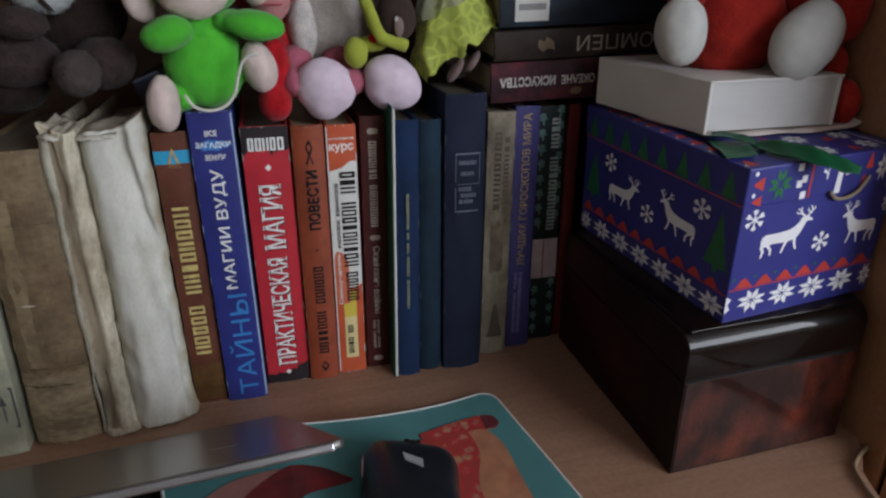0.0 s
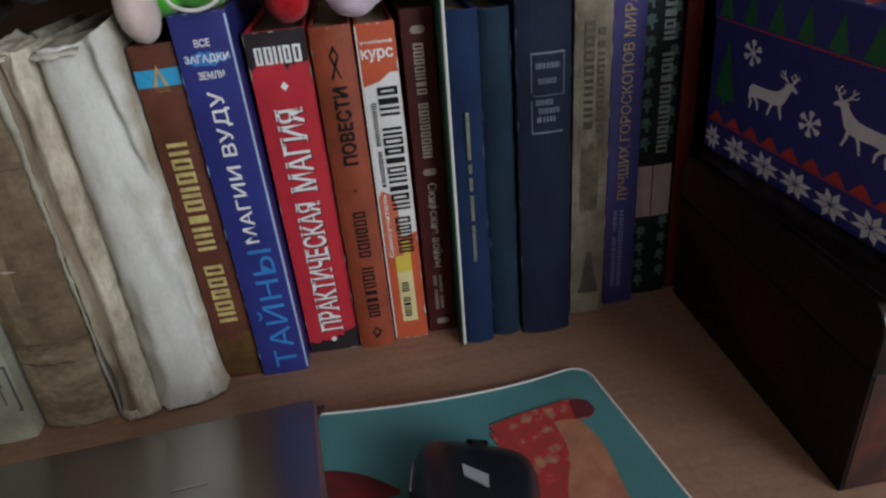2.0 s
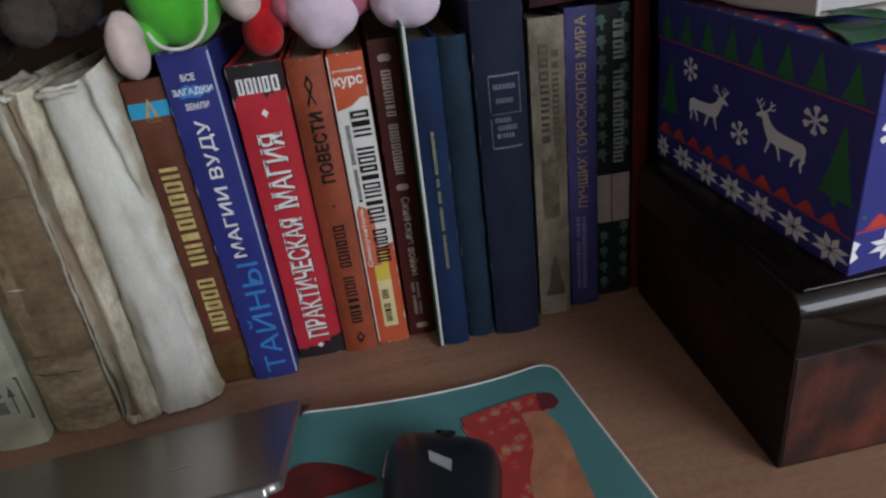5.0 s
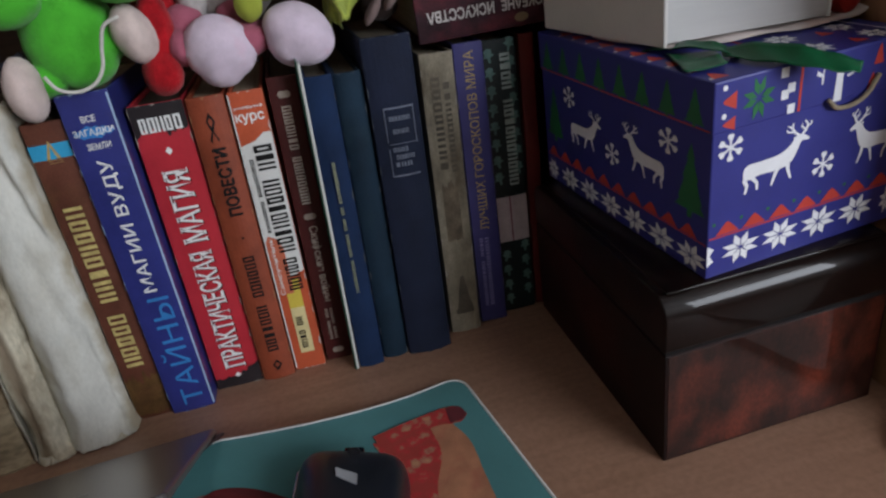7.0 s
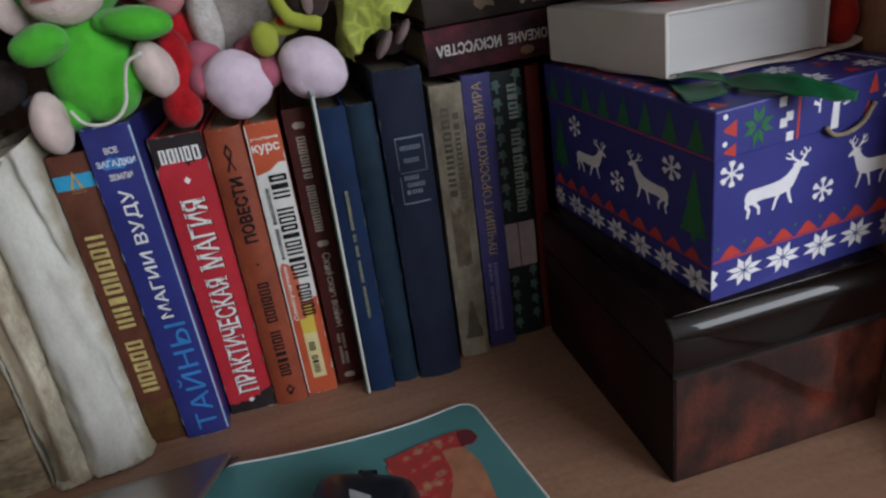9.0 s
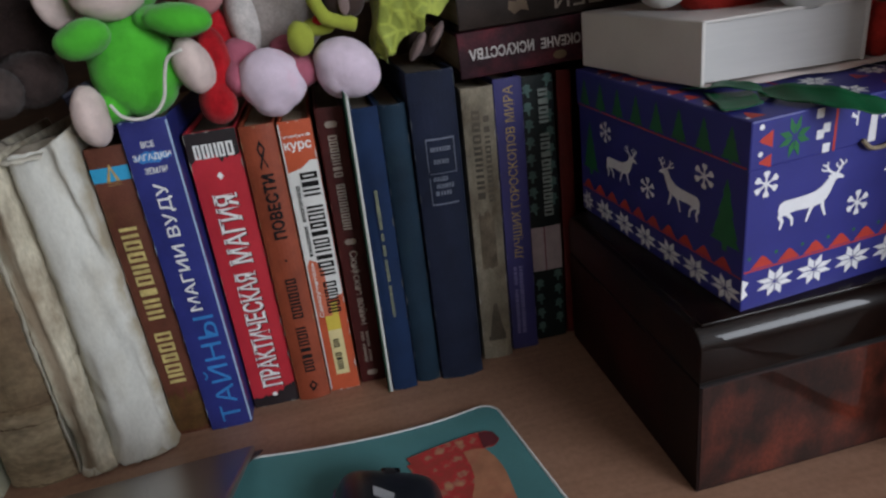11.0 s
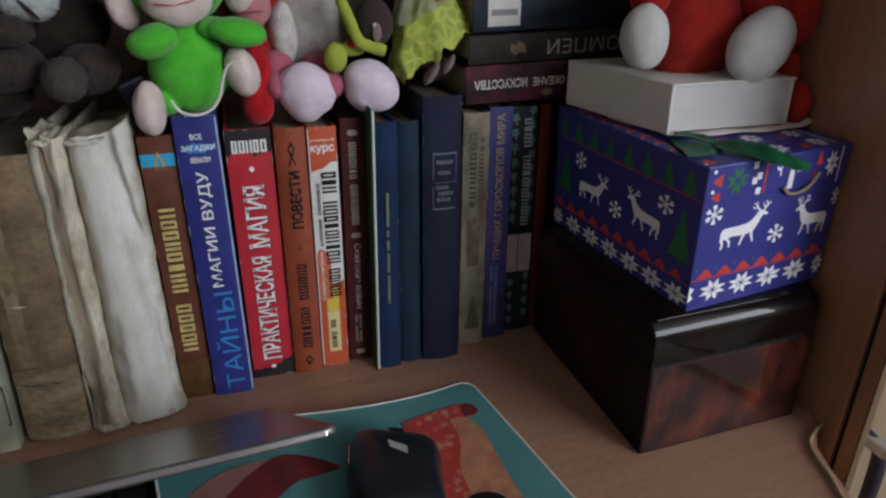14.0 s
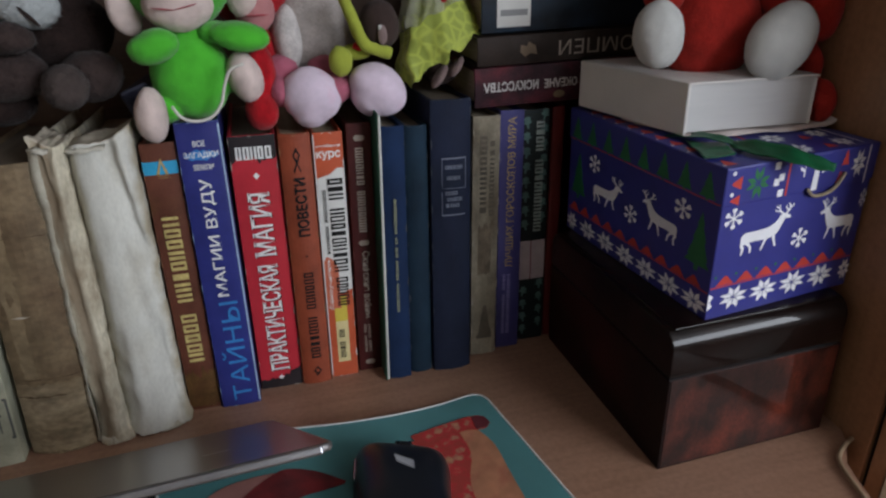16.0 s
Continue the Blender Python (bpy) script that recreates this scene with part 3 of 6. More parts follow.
    part("torn_fringe", bm, M_TORN, root, "pale frayed foot of the wrapper", True).modifiers.new("thickness", "SOLIDIFY").thickness = 0.0003
    # turned-over torn lips at the head
    for k, (u0, u1) in enumerate(((0.06, 0.66),)):
        bm = bmesh.new()
        prev = None
        for i in range(25):
            t = i / 24
            u = u0 + (u1 - u0) * t
            body = math.sin(math.pi * t) ** 0.6
            z = h - 0.0030 - 0.004 * k + 0.0022 * nz(u * 3, seed, k) + 0.0008 * nz(u * 17, seed, k)
            y0 = -puff * (1 - abs(2 * u - 1) ** 2.4) - 0.0018
            drop = body * (0.0008 + 0.0016 * nz(u * 5, seed, 3 + k) + 0.0012 * nz(u * 29, seed, k))
            row = [bm.verts.new((u * w, y0 + 0.0040, z + 0.0022)), bm.verts.new((u * w, y0 - 0.0004, z + 0.0016 * body)), bm.verts.new((u * w + 0.001 * nz(u * 9, 1, k), y0 - 0.0022 * body, z - drop))]
            if prev:
                bm.faces.new((prev[0], row[0], row[1], prev[1]))
                bm.faces.new((prev[1], row[1], row[2], prev[2]))
            prev = row
        lip = part("torn_lip", bm, M_TORN, root, "pale torn paper lip", True)
        lip.modifiers.new("thickness", "SOLIDIFY").thickness = 0.0003
    for side in flaps:
        bm = bmesh.new()
        prev = None
        x0 = -0.0008 if side < 0 else w + 0.0008
        for k in range(121):
            v = k / 120
            wob = nz(v * 7, seed + side, 2) + 0.7 * nz(v * 21, seed, side) + 0.5 * nz(v * 60, seed, side)
            a = Vector((x0 + side * (0.0006 + 0.0020 * wob), -0.0022 - 0.0012 * nz(v * 6, seed, 4), 0.001 + v * (h - 0.002)))
            c = Vector((x0 - side * (0.0016 + 0.0075 * max(0.0, v - 0.2) ** 1.4 + 0.0012 * nz(v * 9, seed, 6) + 0.0008 * nz(v * 40, seed, 6)), -0.0040 - 0.25 * puff, a.z + 0.0014 * wob))
            e = Vector((x0 - side * 0.0004, 0.006, a.z))
            row = [bm.verts.new(e), bm.verts.new(a), bm.verts.new(c)]
            if prev:
                bm.faces.new((prev[0], row[0], row[1], prev[1]))
                bm.faces.new((prev[1], row[1], row[2], prev[2]))
            prev = row
        flap = part("torn_flap", bm, M_FLAP, root, "pale ragged strip of torn paper", True)
        flap.modifiers.new("thickness", "SOLIDIFY").thickness = 0.0005
    return root


M_TORN = paper("torn_paper", (0.54, 0.51, 0.43), 0.15, 0.9, bump=0.3, scale=70, col2=(0.34, 0.27, 0.17), mix=0.35)
M_FLAP = paper("grey_beige_paper", (0.45, 0.42, 0.34), 0.2, 0.9, bump=0.3, scale=60, col2=(0.30, 0.24, 0.16), mix=0.4)
M_YELLOWED = paper("yellowed_paper", (0.49, 0.43, 0.34), 0.2, 0.9, bump=0.3, scale=60, col2=(0.34, 0.27, 0.18), mix=0.35)
M_RAG_A = paper("stained_wrapper", (0.60, 0.545, 0.42), 0.25, 0.85, bump=0.3, fine=420, scale=75, col2=(0.27, 0.21, 0.14), mix=0.5, stretch=(1.0, 1, 0.55))
M_RAG_B = paper("grey_wrapper", (0.60, 0.59, 0.535), 0.12, 0.85, bump=0.22, fine=420, scale=34, col2=(0.40, 0.36, 0.28), mix=0.32, stretch=(1.3, 1, 0.6))


def crumpled(m, w, col, reach, amount, middle=None):
    """Paper gone brown along both long folds, or in a band round middle, and creased."""
    n, link = m.node_tree.nodes, m.node_tree.links.new
    b = n["Principled BSDF"]
    co = n.new("ShaderNodeTexCoord")
    sep = n.new("ShaderNodeSeparateXYZ")
    link(co.outputs["Object"], sep.inputs[0])
    off = n.new("ShaderNodeMath")
    off.operation, off.inputs[1].default_value = "SUBTRACT", w / 2 if middle is None else middle
    link(sep.outputs["X"], off.inputs[0])
    far = n.new("ShaderNodeMath")
    far.operation = "ABSOLUTE"
    link(off.outputs[0], far.inputs[0])
    blot = n.new("ShaderNodeTexNoise")
    blot.inputs["Scale"].default_value, blot.inputs["Detail"].default_value = 55, 6
    link(co.outputs["Object"], blot.inputs["Vector"])
    wander = n.new("ShaderNodeMath")
    wander.operation, wander.inputs[1].default_value = "MULTIPLY_ADD", reach * 3.2
    link(blot.outputs["Fac"], wander.inputs[0])
    link(far.outputs[0], wander.inputs[2])
    edge = n.new("ShaderNodeMapRange")
    lo, hi = (w / 2 + 0.6 * reach, w / 2 + 1.9 * reach) if middle is None else (0.40 * w + 1.6 * reach, 0.12 * w + 1.6 * reach)
    edge.inputs["From Min"].default_value, edge.inputs["From Max"].default_value = lo, hi
    edge.inputs["To Max"].default_value = amount
    link(wander.outputs[0], edge.inputs["Value"])
    mix = n.new("ShaderNodeMix")
    mix.data_type = "RGBA"
    link(edge.outputs["Result"], mix.inputs["Factor"])
    link(b.inputs["Base Color"].links[0].from_socket, mix.inputs["A"])
    mix.inputs["B"].default_value = (*col, 1)
    link(mix.outputs["Result"], b.inputs["Base Color"])
    fold = n.new("ShaderNodeTexNoise")
    fold.noise_type = "RIDGED_MULTIFRACTAL"
    fold.inputs["Scale"].default_value, fold.inputs["Detail"].default_value = 38, 3
    link(co.outputs["Object"], fold.inputs["Vector"])
    bump = n.new("ShaderNodeBump")
    bump.inputs["Strength"].default_value, bump.inputs["Distance"].default_value = 0.8, 0.0035
    link(fold.outputs["Fac"], bump.inputs["Height"])
    link(b.inputs["Normal"].links[0].from_socket, bump.inputs["Normal"])
    link(bump.outputs["Normal"], b.inputs["Normal"])


crumpled(M_RAG_A, 0.0172, (0.230, 0.165, 0.105), 0.0030, 0.8, 0.0066)
crumpled(M_RAG_B, 0.0433, (0.30, 0.245, 0.155), 0.0042, 0.8)
wrapped_book(-0.0795, 0.468, 0.0172, 0.224, 0.15, 1.2, TIP, M_RAG_A, "old book in a stained, torn paper wrapper", 3.3, 0.004, (-1,), (0.008, 0.0), (0.0, 0.006),
             ((0.46, 0.97, 0.36, 0.02, 0.26, 0.0014),))
wrapped_book(-0.0618, 0.476, 0.0433, 0.221, 0.15, 0.6, TIP, M_RAG_B, "old book in a crumpled grey-white paper wrapper", 8.1, 0.0085, (), (-0.003, 0.009), (0.011, 0.0),
             ((0.70, 0.99, 0.86, 0.68, 0.10, 0.0036), (0.22, 0.40, 0.18, 0.03, 0.10, 0.0012), (0.84, 0.38, 0.88, 0.04, 0.08, 0.0014)))

# brown book with gold letters
M_BROWN = paper("brown_cover", (0.115, 0.037, 0.022), 0.25, 0.5, col2=(0.120, 0.055, 0.020), mix=0.22)
b = book(-0.0170, 0.483, 0.0235, 0.2150, 0.14, 0.8, TIP, M_BROWN, "brown hardback with gold lettering and a blue band", 0.0008, pages=M_PAGES_DARK)
M_CYAN = paper("cyan_print", (0.03, 0.30, 0.52), 0.08)
on_spine(b, "blue_band", RECT, M_CYAN, 0.0003, 0.0232, 0.1930, 0.2022, lift=0.0003, label="bright blue band")
on_spine(b, "emblem", ring((0.001, 0.14)), M_GOLD, 0.009, 0.017, 0.1905, 0.1922, lift=0.0006)
on_spine(b, "emblem", poly((0.0, 0), (0.24, 0), (0.5, 0.7), (0.76, 0), (1, 0), (0.5, 1)), M_GOLD, 0.0085, 0.0165, 0.1930, 0.2045, lift=0.0007)
M_BRIGHTG = paper("yellow_gold_print", (0.50, 0.40, 0.15), 0.25, 0.5, scale=200)
on_spine(b, "author_bar", bars(5, 8), M_BRIGHTG, 0.0060, 0.0170, 0.043, 0.163, "up", label="gold bars of lettering")
on_spine(b, "faded_or_lit_patch", strip_of(ragged(lambda u: 0.05, 0.05, 1.3, 40), ragged(lambda u: 0.72, 0.25, 9.1, 40)), paper("olive_brown_fade", (0.110, 0.055, 0.018), 0.35, 0.5, scale=120, col2=(0.075, 0.030, 0.014), mix=0.5), 0.0003, 0.0232, 0.001, 0.046, lift=0.0002)
wear(b, M_BARE_BROWN, 32, 0.7)

# dark blue book with light blue title
M_NAVY = paper("royal_blue_cover", (0.028, 0.034, 0.180), 0.15, 0.35, coat=0.3)
M_LBLUE = paper("light_blue_print", (0.035, 0.20, 0.50), 0.15)
M_PALE = paper("pale_blue_print", (0.34, 0.46, 0.62), 0.1)
b = book(0.0075, 0.479, 0.0295, 0.228, 0.145, 0.9, TIP, M_NAVY, "royal blue hardback with light lettering", 0.0012)
on_spine(b, "cover_edge", RECT, M_PALE, 0.0283, 0.0294, 0.002, 0.226, label="pale blue edge line")
on_spine(b, "title", words("ТАЙНЫ", 0.0), M_LBLUE, 0.0060, 0.0235, 0.006, 0.092, "up")
on_spine(b, "title", words("МАГИИ ВУДУ", 0.010), M_WHITE, 0.0106, 0.0200, 0.097, 0.188, "up")
on_spine(b, "title", words("ЗЕМЛИ", 0.02), M_WHITE, 0.0085, 0.0222, 0.1945, 0.1985)
on_spine(b, "title", words("ЗАГАДКИ", 0.02), M_WHITE, 0.0035, 0.0265, 0.2025, 0.2072)
on_spine(b, "title_glow", strip_of(ragged(lambda u: 0.35 - 0.3 * math.sin(math.pi * u), 0.22, 3.7, 40, 7), ragged(lambda u: 0.6 + 0.35 * math.sin(math.pi * u), 0.22, 8.7, 40, 7)), M_LBLUE, 0.0035, 0.0265, 0.2010, 0.2086, lift=0.0002)
on_spine(b, "title", words("ВСЕ", 0.02), M_WHITE, 0.0105, 0.0185, 0.2110, 0.2150)
wear(b, M_PALE, 33, 0.7)

# red book of magic
M_RED = paper("red_cover", (0.45, 0.027, 0.040), 0.12, 0.35, coat=0.25)
M_SMOKE = paper("black_smoke_print", (0.022, 0.016, 0.018), 0.3)
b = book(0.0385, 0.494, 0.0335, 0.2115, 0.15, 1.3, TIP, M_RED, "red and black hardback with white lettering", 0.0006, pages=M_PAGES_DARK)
on_spine(b, "black_print", strip_of(ragged(lambda u: 0.12 + 0.28 * u ** 1.5 + 0.12 * math.sin(u * 6), 0.20, 2.2, 48), [(k / 48, 1.0) for k in range(49)]), M_SMOKE, 0.0003, 0.0332, 0.188, 0.2113, label="black smoke print")
on_spine(b, "black_print", strip_of([(k / 48, 0.0) for k in range(49)], ragged(lambda u: 0.36 + 0.62 * u ** 2, 0.18, 5.6, 48)), M_SMOKE, 0.0003, 0.0332, 0.0002, 0.019, label="black smoke print")
on_spine(b, "author_bar", bars(5), M_WHITE, 0.0042, 0.0302, 0.1938, 0.2032, lift=0.0006, label="white bars of lettering")
on_spine(b, "diamond", poly((0.5, 0), (1, 0.5), (0.5, 1), (0, 0.5)), M_WHITE, 0.0150, 0.0195, 0.1785, 0.1838)
on_spine(b, "diamond", poly((0.5, 0), (1, 0.5), (0.5, 1), (0, 0.5)), M_WHITE, 0.0145, 0.0190, 0.0075, 0.0118, lift=0.0006)
wear(b, M_BARE, 34, 0.8)
M_SHADE = paper("dark_red_print", (0.05, 0.008, 0.01), 0.1)
for lift, mt, dx in ((0.0002, M_SHADE, 0.0008), (0.0004, M_WHITE, 0.0)):
    on_spine(b, "title", serifs(words("ПРАКТИЧЕСКАЯ", 0.014), 0.0085), mt, 0.0095 + dx, 0.0240 + dx, 0.017 - dx, 0.110 - dx, "up", lift)
    on_spine(b, "title", serifs(words("МАГИЯ", 0.014), 0.016), mt, 0.0090 + dx, 0.0245 + dx, 0.118 - dx, 0.168 - dx, "up", lift)

# brick-red book of tales
M_BRICK = paper("brick_red_cover", (0.24, 0.049, 0.021), 0.22, 0.55, col2=(0.14, 0.035, 0.015), mix=0.2)
b = book(0.0725, 0.491, 0.0232, 0.2105, 0.14, 1.6, TIP, M_BRICK, "brick-red hardback with black lettering", 0.0028)
for dx in (0.0, 0.0007):
    on_spine(b, "title", words("ПОВЕСТИ", 0.012), M_BLACK, 0.0080 + dx, 0.0163 + dx, 0.131 + dx, 0.177 + dx, "up", 0.0003 + 0.2 * dx)
on_spine(b, "author_bar", bars(7), M_BLACK, 0.0085, 0.0160, 0.024, 0.063, "up", label="black bars of lettering")
on_spine(b, "author_bar", bars(6), M_BLACK, 0.0085, 0.0160, 0.069, 0.102, "up", label="black bars of lettering")
on_spine(b, "dot", disc(8), M_BLACK, 0.0115, 0.0132, 0.114, 0.1158)
wear(b, M_BARE_BROWN, 35, 1.3)
on_spine(b, "ornament", join(stroke([(0.5, 0.1), (0.1, 0.55), (0.5, 1.0), (0.9, 0.55), (0.5, 0.1)], 0.12, 0.12), stroke([(0.3, 0.0), (0.6, 0.3)], 0.12, 0.12)), M_BLACK, 0.009, 0.0155, 0.008, 0.016)
on_spine(b, "ornament", join(stroke([(0.5, 0.4), (0.15, 0.75), (0.5, 1.0), (0.85, 0.75), (0.5, 0.4)], 0.10, 0.10), stroke([(0.1, 0.0), (0.5, 0.4), (0.9, 0.0)], 0.10, 0.06)), M_BLACK, 0.0088, 0.0150, 0.182, 0.199)

# orange and white computer manual
M_ORANGE = paper("orange_cover", (0.46, 0.085, 0.035), 0.12, 0.4, coat=0.2)
M_PAPERW = paper("white_cover_print", (0.62, 0.61, 0.58), 0.06, 0.45)
M_YELLOW = paper("yellow_print", (0.55, 0.42, 0.06), 0.1)
M_PALEY = paper("pale_yellow_print", (0.60, 0.50, 0.25), 0.1)
b = book(0.0965, 0.493, 0.0222, 0.2085, 0.15, 1.8, TIP, M_ORANGE, "orange and white computer manual", 0.0005)
on_spine(b, "white_field", poly((0.0, 0.0), (0.55, 0.0), (1.0, 0.03), (1, 1), (0.75, 1.0), (0.45, 0.955), (0.0, 0.93)), M_PAPERW, 0.0012, 0.0220, 0.077, 0.181, lift=0.0003, label="white printed field")
on_spine(b, "lower_field", poly((0, 0), (1, 0), (1, 0.78), (0.6, 0.95), (0.2, 1.0), (0, 0.9)), paper("salmon_print", (0.50, 0.13, 0.07), 0.15), 0.0012, 0.0120, 0.064, 0.110, lift=0.0005)
on_spine(b, "yellow_label", RECT, M_PALEY, 0.0065, 0.0165, 0.014, 0.052, label="pale yellow label")
on_spine(b, "yellow_label", RECT, M_YELLOW, 0.0065, 0.0165, 0.052, 0.074, label="yellow label")
on_spine(b, "edge_line", RECT, M_WHITE, 0.0003, 0.0010, 0.002, 0.207)
on_spine(b, "title_bar", bars(9, 3), M_BLACK, 0.0087, 0.0200, 0.096, 0.174, "up", 0.0007, "black bars of lettering")
on_spine(b, "title_bar", bars(5), M_BLACK, 0.0095, 0.0190, 0.066, 0.092, "up", 0.0007, "black bars of lettering")
on_spine(b, "small_bar", bars(8, 9), M_BLACK, 0.0045, 0.0068, 0.112, 0.165, "up", 0.0007)
on_spine(b, "title", words("Самоучитель", 0.012), M_PAPERW, 0.0030, 0.0068, 0.064, 0.108, "up", 0.0007)
wear(b, M_PAPERW, 36, 0.9)
on_spine(b, "small_bar", bars(4, 2), M_BLACK, 0.0085, 0.0130, 0.018, 0.045, "up", 0.0007)
on_spine(b, "title", words("курс", 0.02), M_WHITE, 0.0020, 0.0200, 0.1875, 0.1945)
on_spine(b, "title", words("учебный", 0.01), M_WHITE, 0.0020, 0.0200, 0.1970, 0.1995)

# dark brown history book
M_MAROON = paper("dark_maroon_cover", (0.062, 0.009, 0.008), 0.2, 0.5)
M_SILVERP = paper("pale_print", (0.36, 0.30, 0.25), 0.2)
b = book(0.1205, 0.495, 0.0190, 0.2125, 0.15, 2.2, TIP, M_MAROON, "dark maroon hardback with pale lettering", 0.0004, pages=M_PAGES_DARK)
wear(b, paper("rubbed_maroon", (0.16, 0.06, 0.05), 0.2), 37, 0.7)
on_spine(b, "title", words("Скифские войны", 0.015), M_SILVERP, 0.0055, 0.0130, 0.050, 0.110, "down")
on_spine(b, "author_bar", bars(7, 8), M_SILVERP, 0.0060, 0.0120, 0.126, 0.194, "down", label="pale bars of lettering")
on_spine(b, "small_bar", bars(3, 6), M_SILVERP, 0.0055, 0.0075, 0.018, 0.044, "down")
on_spine(b, "small_bar", bars(5, 4), M_SILVERP, 0.0090, 0.0110, 0.018, 0.044, "down")
knob = poly(*[(0.5 + 0.5 * math.cos(a), 0.5 + 0.5 * math.sin(a) * (0.62 + 0.38 * abs(math.cos(a)))) for a in np.linspace(0, 2 * math.pi, 22)[:-1]])
for z in (0.005, 0.1135, 0.198):
    on_spine(b, "ornament", knob, M_SILVERP, 0.0052, 0.0135, z, z + 0.0064)

# thin green booklet whose white edge stands out
M_GREENC = paper("green_card", (0.012, 0.085, 0.050), 0.15, 0.5)
root = base("booklet", pose(0.1395, 0.474, 0.0004, -TIP, 0, 0) @ pose(0, 0, 0, 0, 2.4, 0), "thin green booklet with a white front edge", "booklet", "books on the desk")
part("cover", box(0.0, 0.0008, 0.0, 0.145, 0, 0.2235, 0.0002, 1), M_GREENC, root, "green card cover")
part("page_block", box(0.0009, 0.0027, -0.001, 0.143, 0.001, 0.2215, 0.0004, 1), paper("white_sheets", (0.56, 0.56, 0.52), 0.08, 0.8), root, "white paper edge")

# blue, blue-green and dark blue cloth books
M_BLUE = paper("blue_cloth", (0.010, 0.024, 0.068), 0.22, 0.75, bump=0.4, fine=1500, col2=(0.008, 0.019, 0.052), mix=0.2)
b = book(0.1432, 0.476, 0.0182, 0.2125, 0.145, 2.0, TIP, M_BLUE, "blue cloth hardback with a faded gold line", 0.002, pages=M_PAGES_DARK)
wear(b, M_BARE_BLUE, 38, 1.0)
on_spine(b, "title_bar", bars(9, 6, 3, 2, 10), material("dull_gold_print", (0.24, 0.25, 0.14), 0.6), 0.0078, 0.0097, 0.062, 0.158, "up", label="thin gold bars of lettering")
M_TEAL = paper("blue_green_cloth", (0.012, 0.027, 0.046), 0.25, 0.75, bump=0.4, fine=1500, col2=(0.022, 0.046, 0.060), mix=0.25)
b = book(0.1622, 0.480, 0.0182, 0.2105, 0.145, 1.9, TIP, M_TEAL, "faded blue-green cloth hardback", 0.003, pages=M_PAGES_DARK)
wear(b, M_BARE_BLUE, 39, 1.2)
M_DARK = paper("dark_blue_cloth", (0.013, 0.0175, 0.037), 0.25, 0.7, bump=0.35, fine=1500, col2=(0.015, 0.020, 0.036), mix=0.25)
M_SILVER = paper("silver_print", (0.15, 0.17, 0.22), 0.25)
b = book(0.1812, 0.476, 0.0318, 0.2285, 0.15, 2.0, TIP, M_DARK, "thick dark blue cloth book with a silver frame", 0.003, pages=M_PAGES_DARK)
wear(b, M_BARE_BLUE, 40, 1.2)
FZ0 = 0.008
for x0, x1, z0, z1 in ((0.008, 0.0275, 0.1757, 0.1768), (0.008, 0.0265, 0.1307, 0.1317), (0.008, 0.0085, 0.1317, 0.1500), (0.008, 0.0085, 0.1545, 0.1757),
                       (0.0268, 0.0273, 0.1520, 0.1757), (0.009, 0.0265, 0.1526, 0.1530)):
    on_spine(b, "frame_line", RECT, M_SILVER, x0, x1, z0 + FZ0, z1 + FZ0)
for k, (c, z) in enumerate(((7, 0.168), (5, 0.1595), (5, 0.1475), (6, 0.1425), (3, 0.1375))):
    on_spine(b, "title_bar", bars(c), M_SILVER, 0.0105 + 0.0015 * (k % 2), 0.0245 - 0.002 * (k % 3), z + FZ0, z + FZ0 + 0.0030, label="silver bars of lettering")

# grey-tan worn book
M_GTAN = paper("worn_grey_tan", (0.265, 0.23, 0.17), 0.3, 0.75, bump=0.4, scale=80, col2=(0.105, 0.082, 0.055), mix=0.5, stretch=(1, 1, 0.5))
M_GDARK = paper("grey_brown_print", (0.085, 0.070, 0.050), 0.4)
b = book(0.2175, 0.488, 0.0228, 0.2100, 0.14, 2.3, TIP, M_GTAN, "worn grey-tan softcover book", 0.0012)
on_spine(b, "title_bar", bars(8), M_GDARK, 0.0060, 0.0115, 0.130, 0.196, "up", label="grey bars of lettering")
on_spine(b, "title_bar", bars(9), M_GDARK, 0.0140, 0.0180, 0.128, 0.192, "up", label="grey bars of lettering")
M_FADED = paper("brown_faded_print", (0.13, 0.100, 0.066), 0.4, scale=110)
on_spine(b, "picture", strip_of(ragged(lambda u: 0.06, 0.05, 3.1), ragged(lambda u: 0.90, 0.12, 4.4)), M_FADED, 0.0050, 0.0165, 0.074, 0.126, label="faded brown picture")
on_spine(b, "picture", strip_of([(k / 28, 0.0) for k in range(29)], ragged(lambda u: 0.15 + 0.75 * math.sin(math.pi * u) ** 2, 0.10, 6.4)), M_GDARK, 0.0050, 0.0185, 0.016, 0.052, label="faded brown picture")
wear(b, M_BARE, 41, 1.4)

# violet book
M_VIOLET = paper("violet_cover", (0.050, 0.047, 0.180), 0.12, 0.45, coat=0.2)
b = book(0.2425, 0.492, 0.0205, 0.2115, 0.14, 2.0, TIP, M_VIOLET, "violet-blue hardback with gold lettering", 0.0006)
on_spine(b, "title", serifs(words("ЛУЧШИХ ГОРОСКОПОВ МИРА", 0.0), 0.0040), M_GOLD, 0.0065, 0.0130, 0.078, 0.206, "up", label="gold lettering")
wear(b, paper("rubbed_violet", (0.16, 0.15, 0.24), 0.2), 42, 0.7)
on_spine(b, "small_bar", bars(10, 4), paper("lilac_print", (0.22, 0.21, 0.42), 0.1), 0.0045, 0.0070, 0.014, 0.072, "up")
on_spine(b, "small_bar", bars(12), paper("lilac_print", (0.22, 0.21, 0.42), 0.1), 0.0085, 0.0115, 0.014, 0.072, "up")

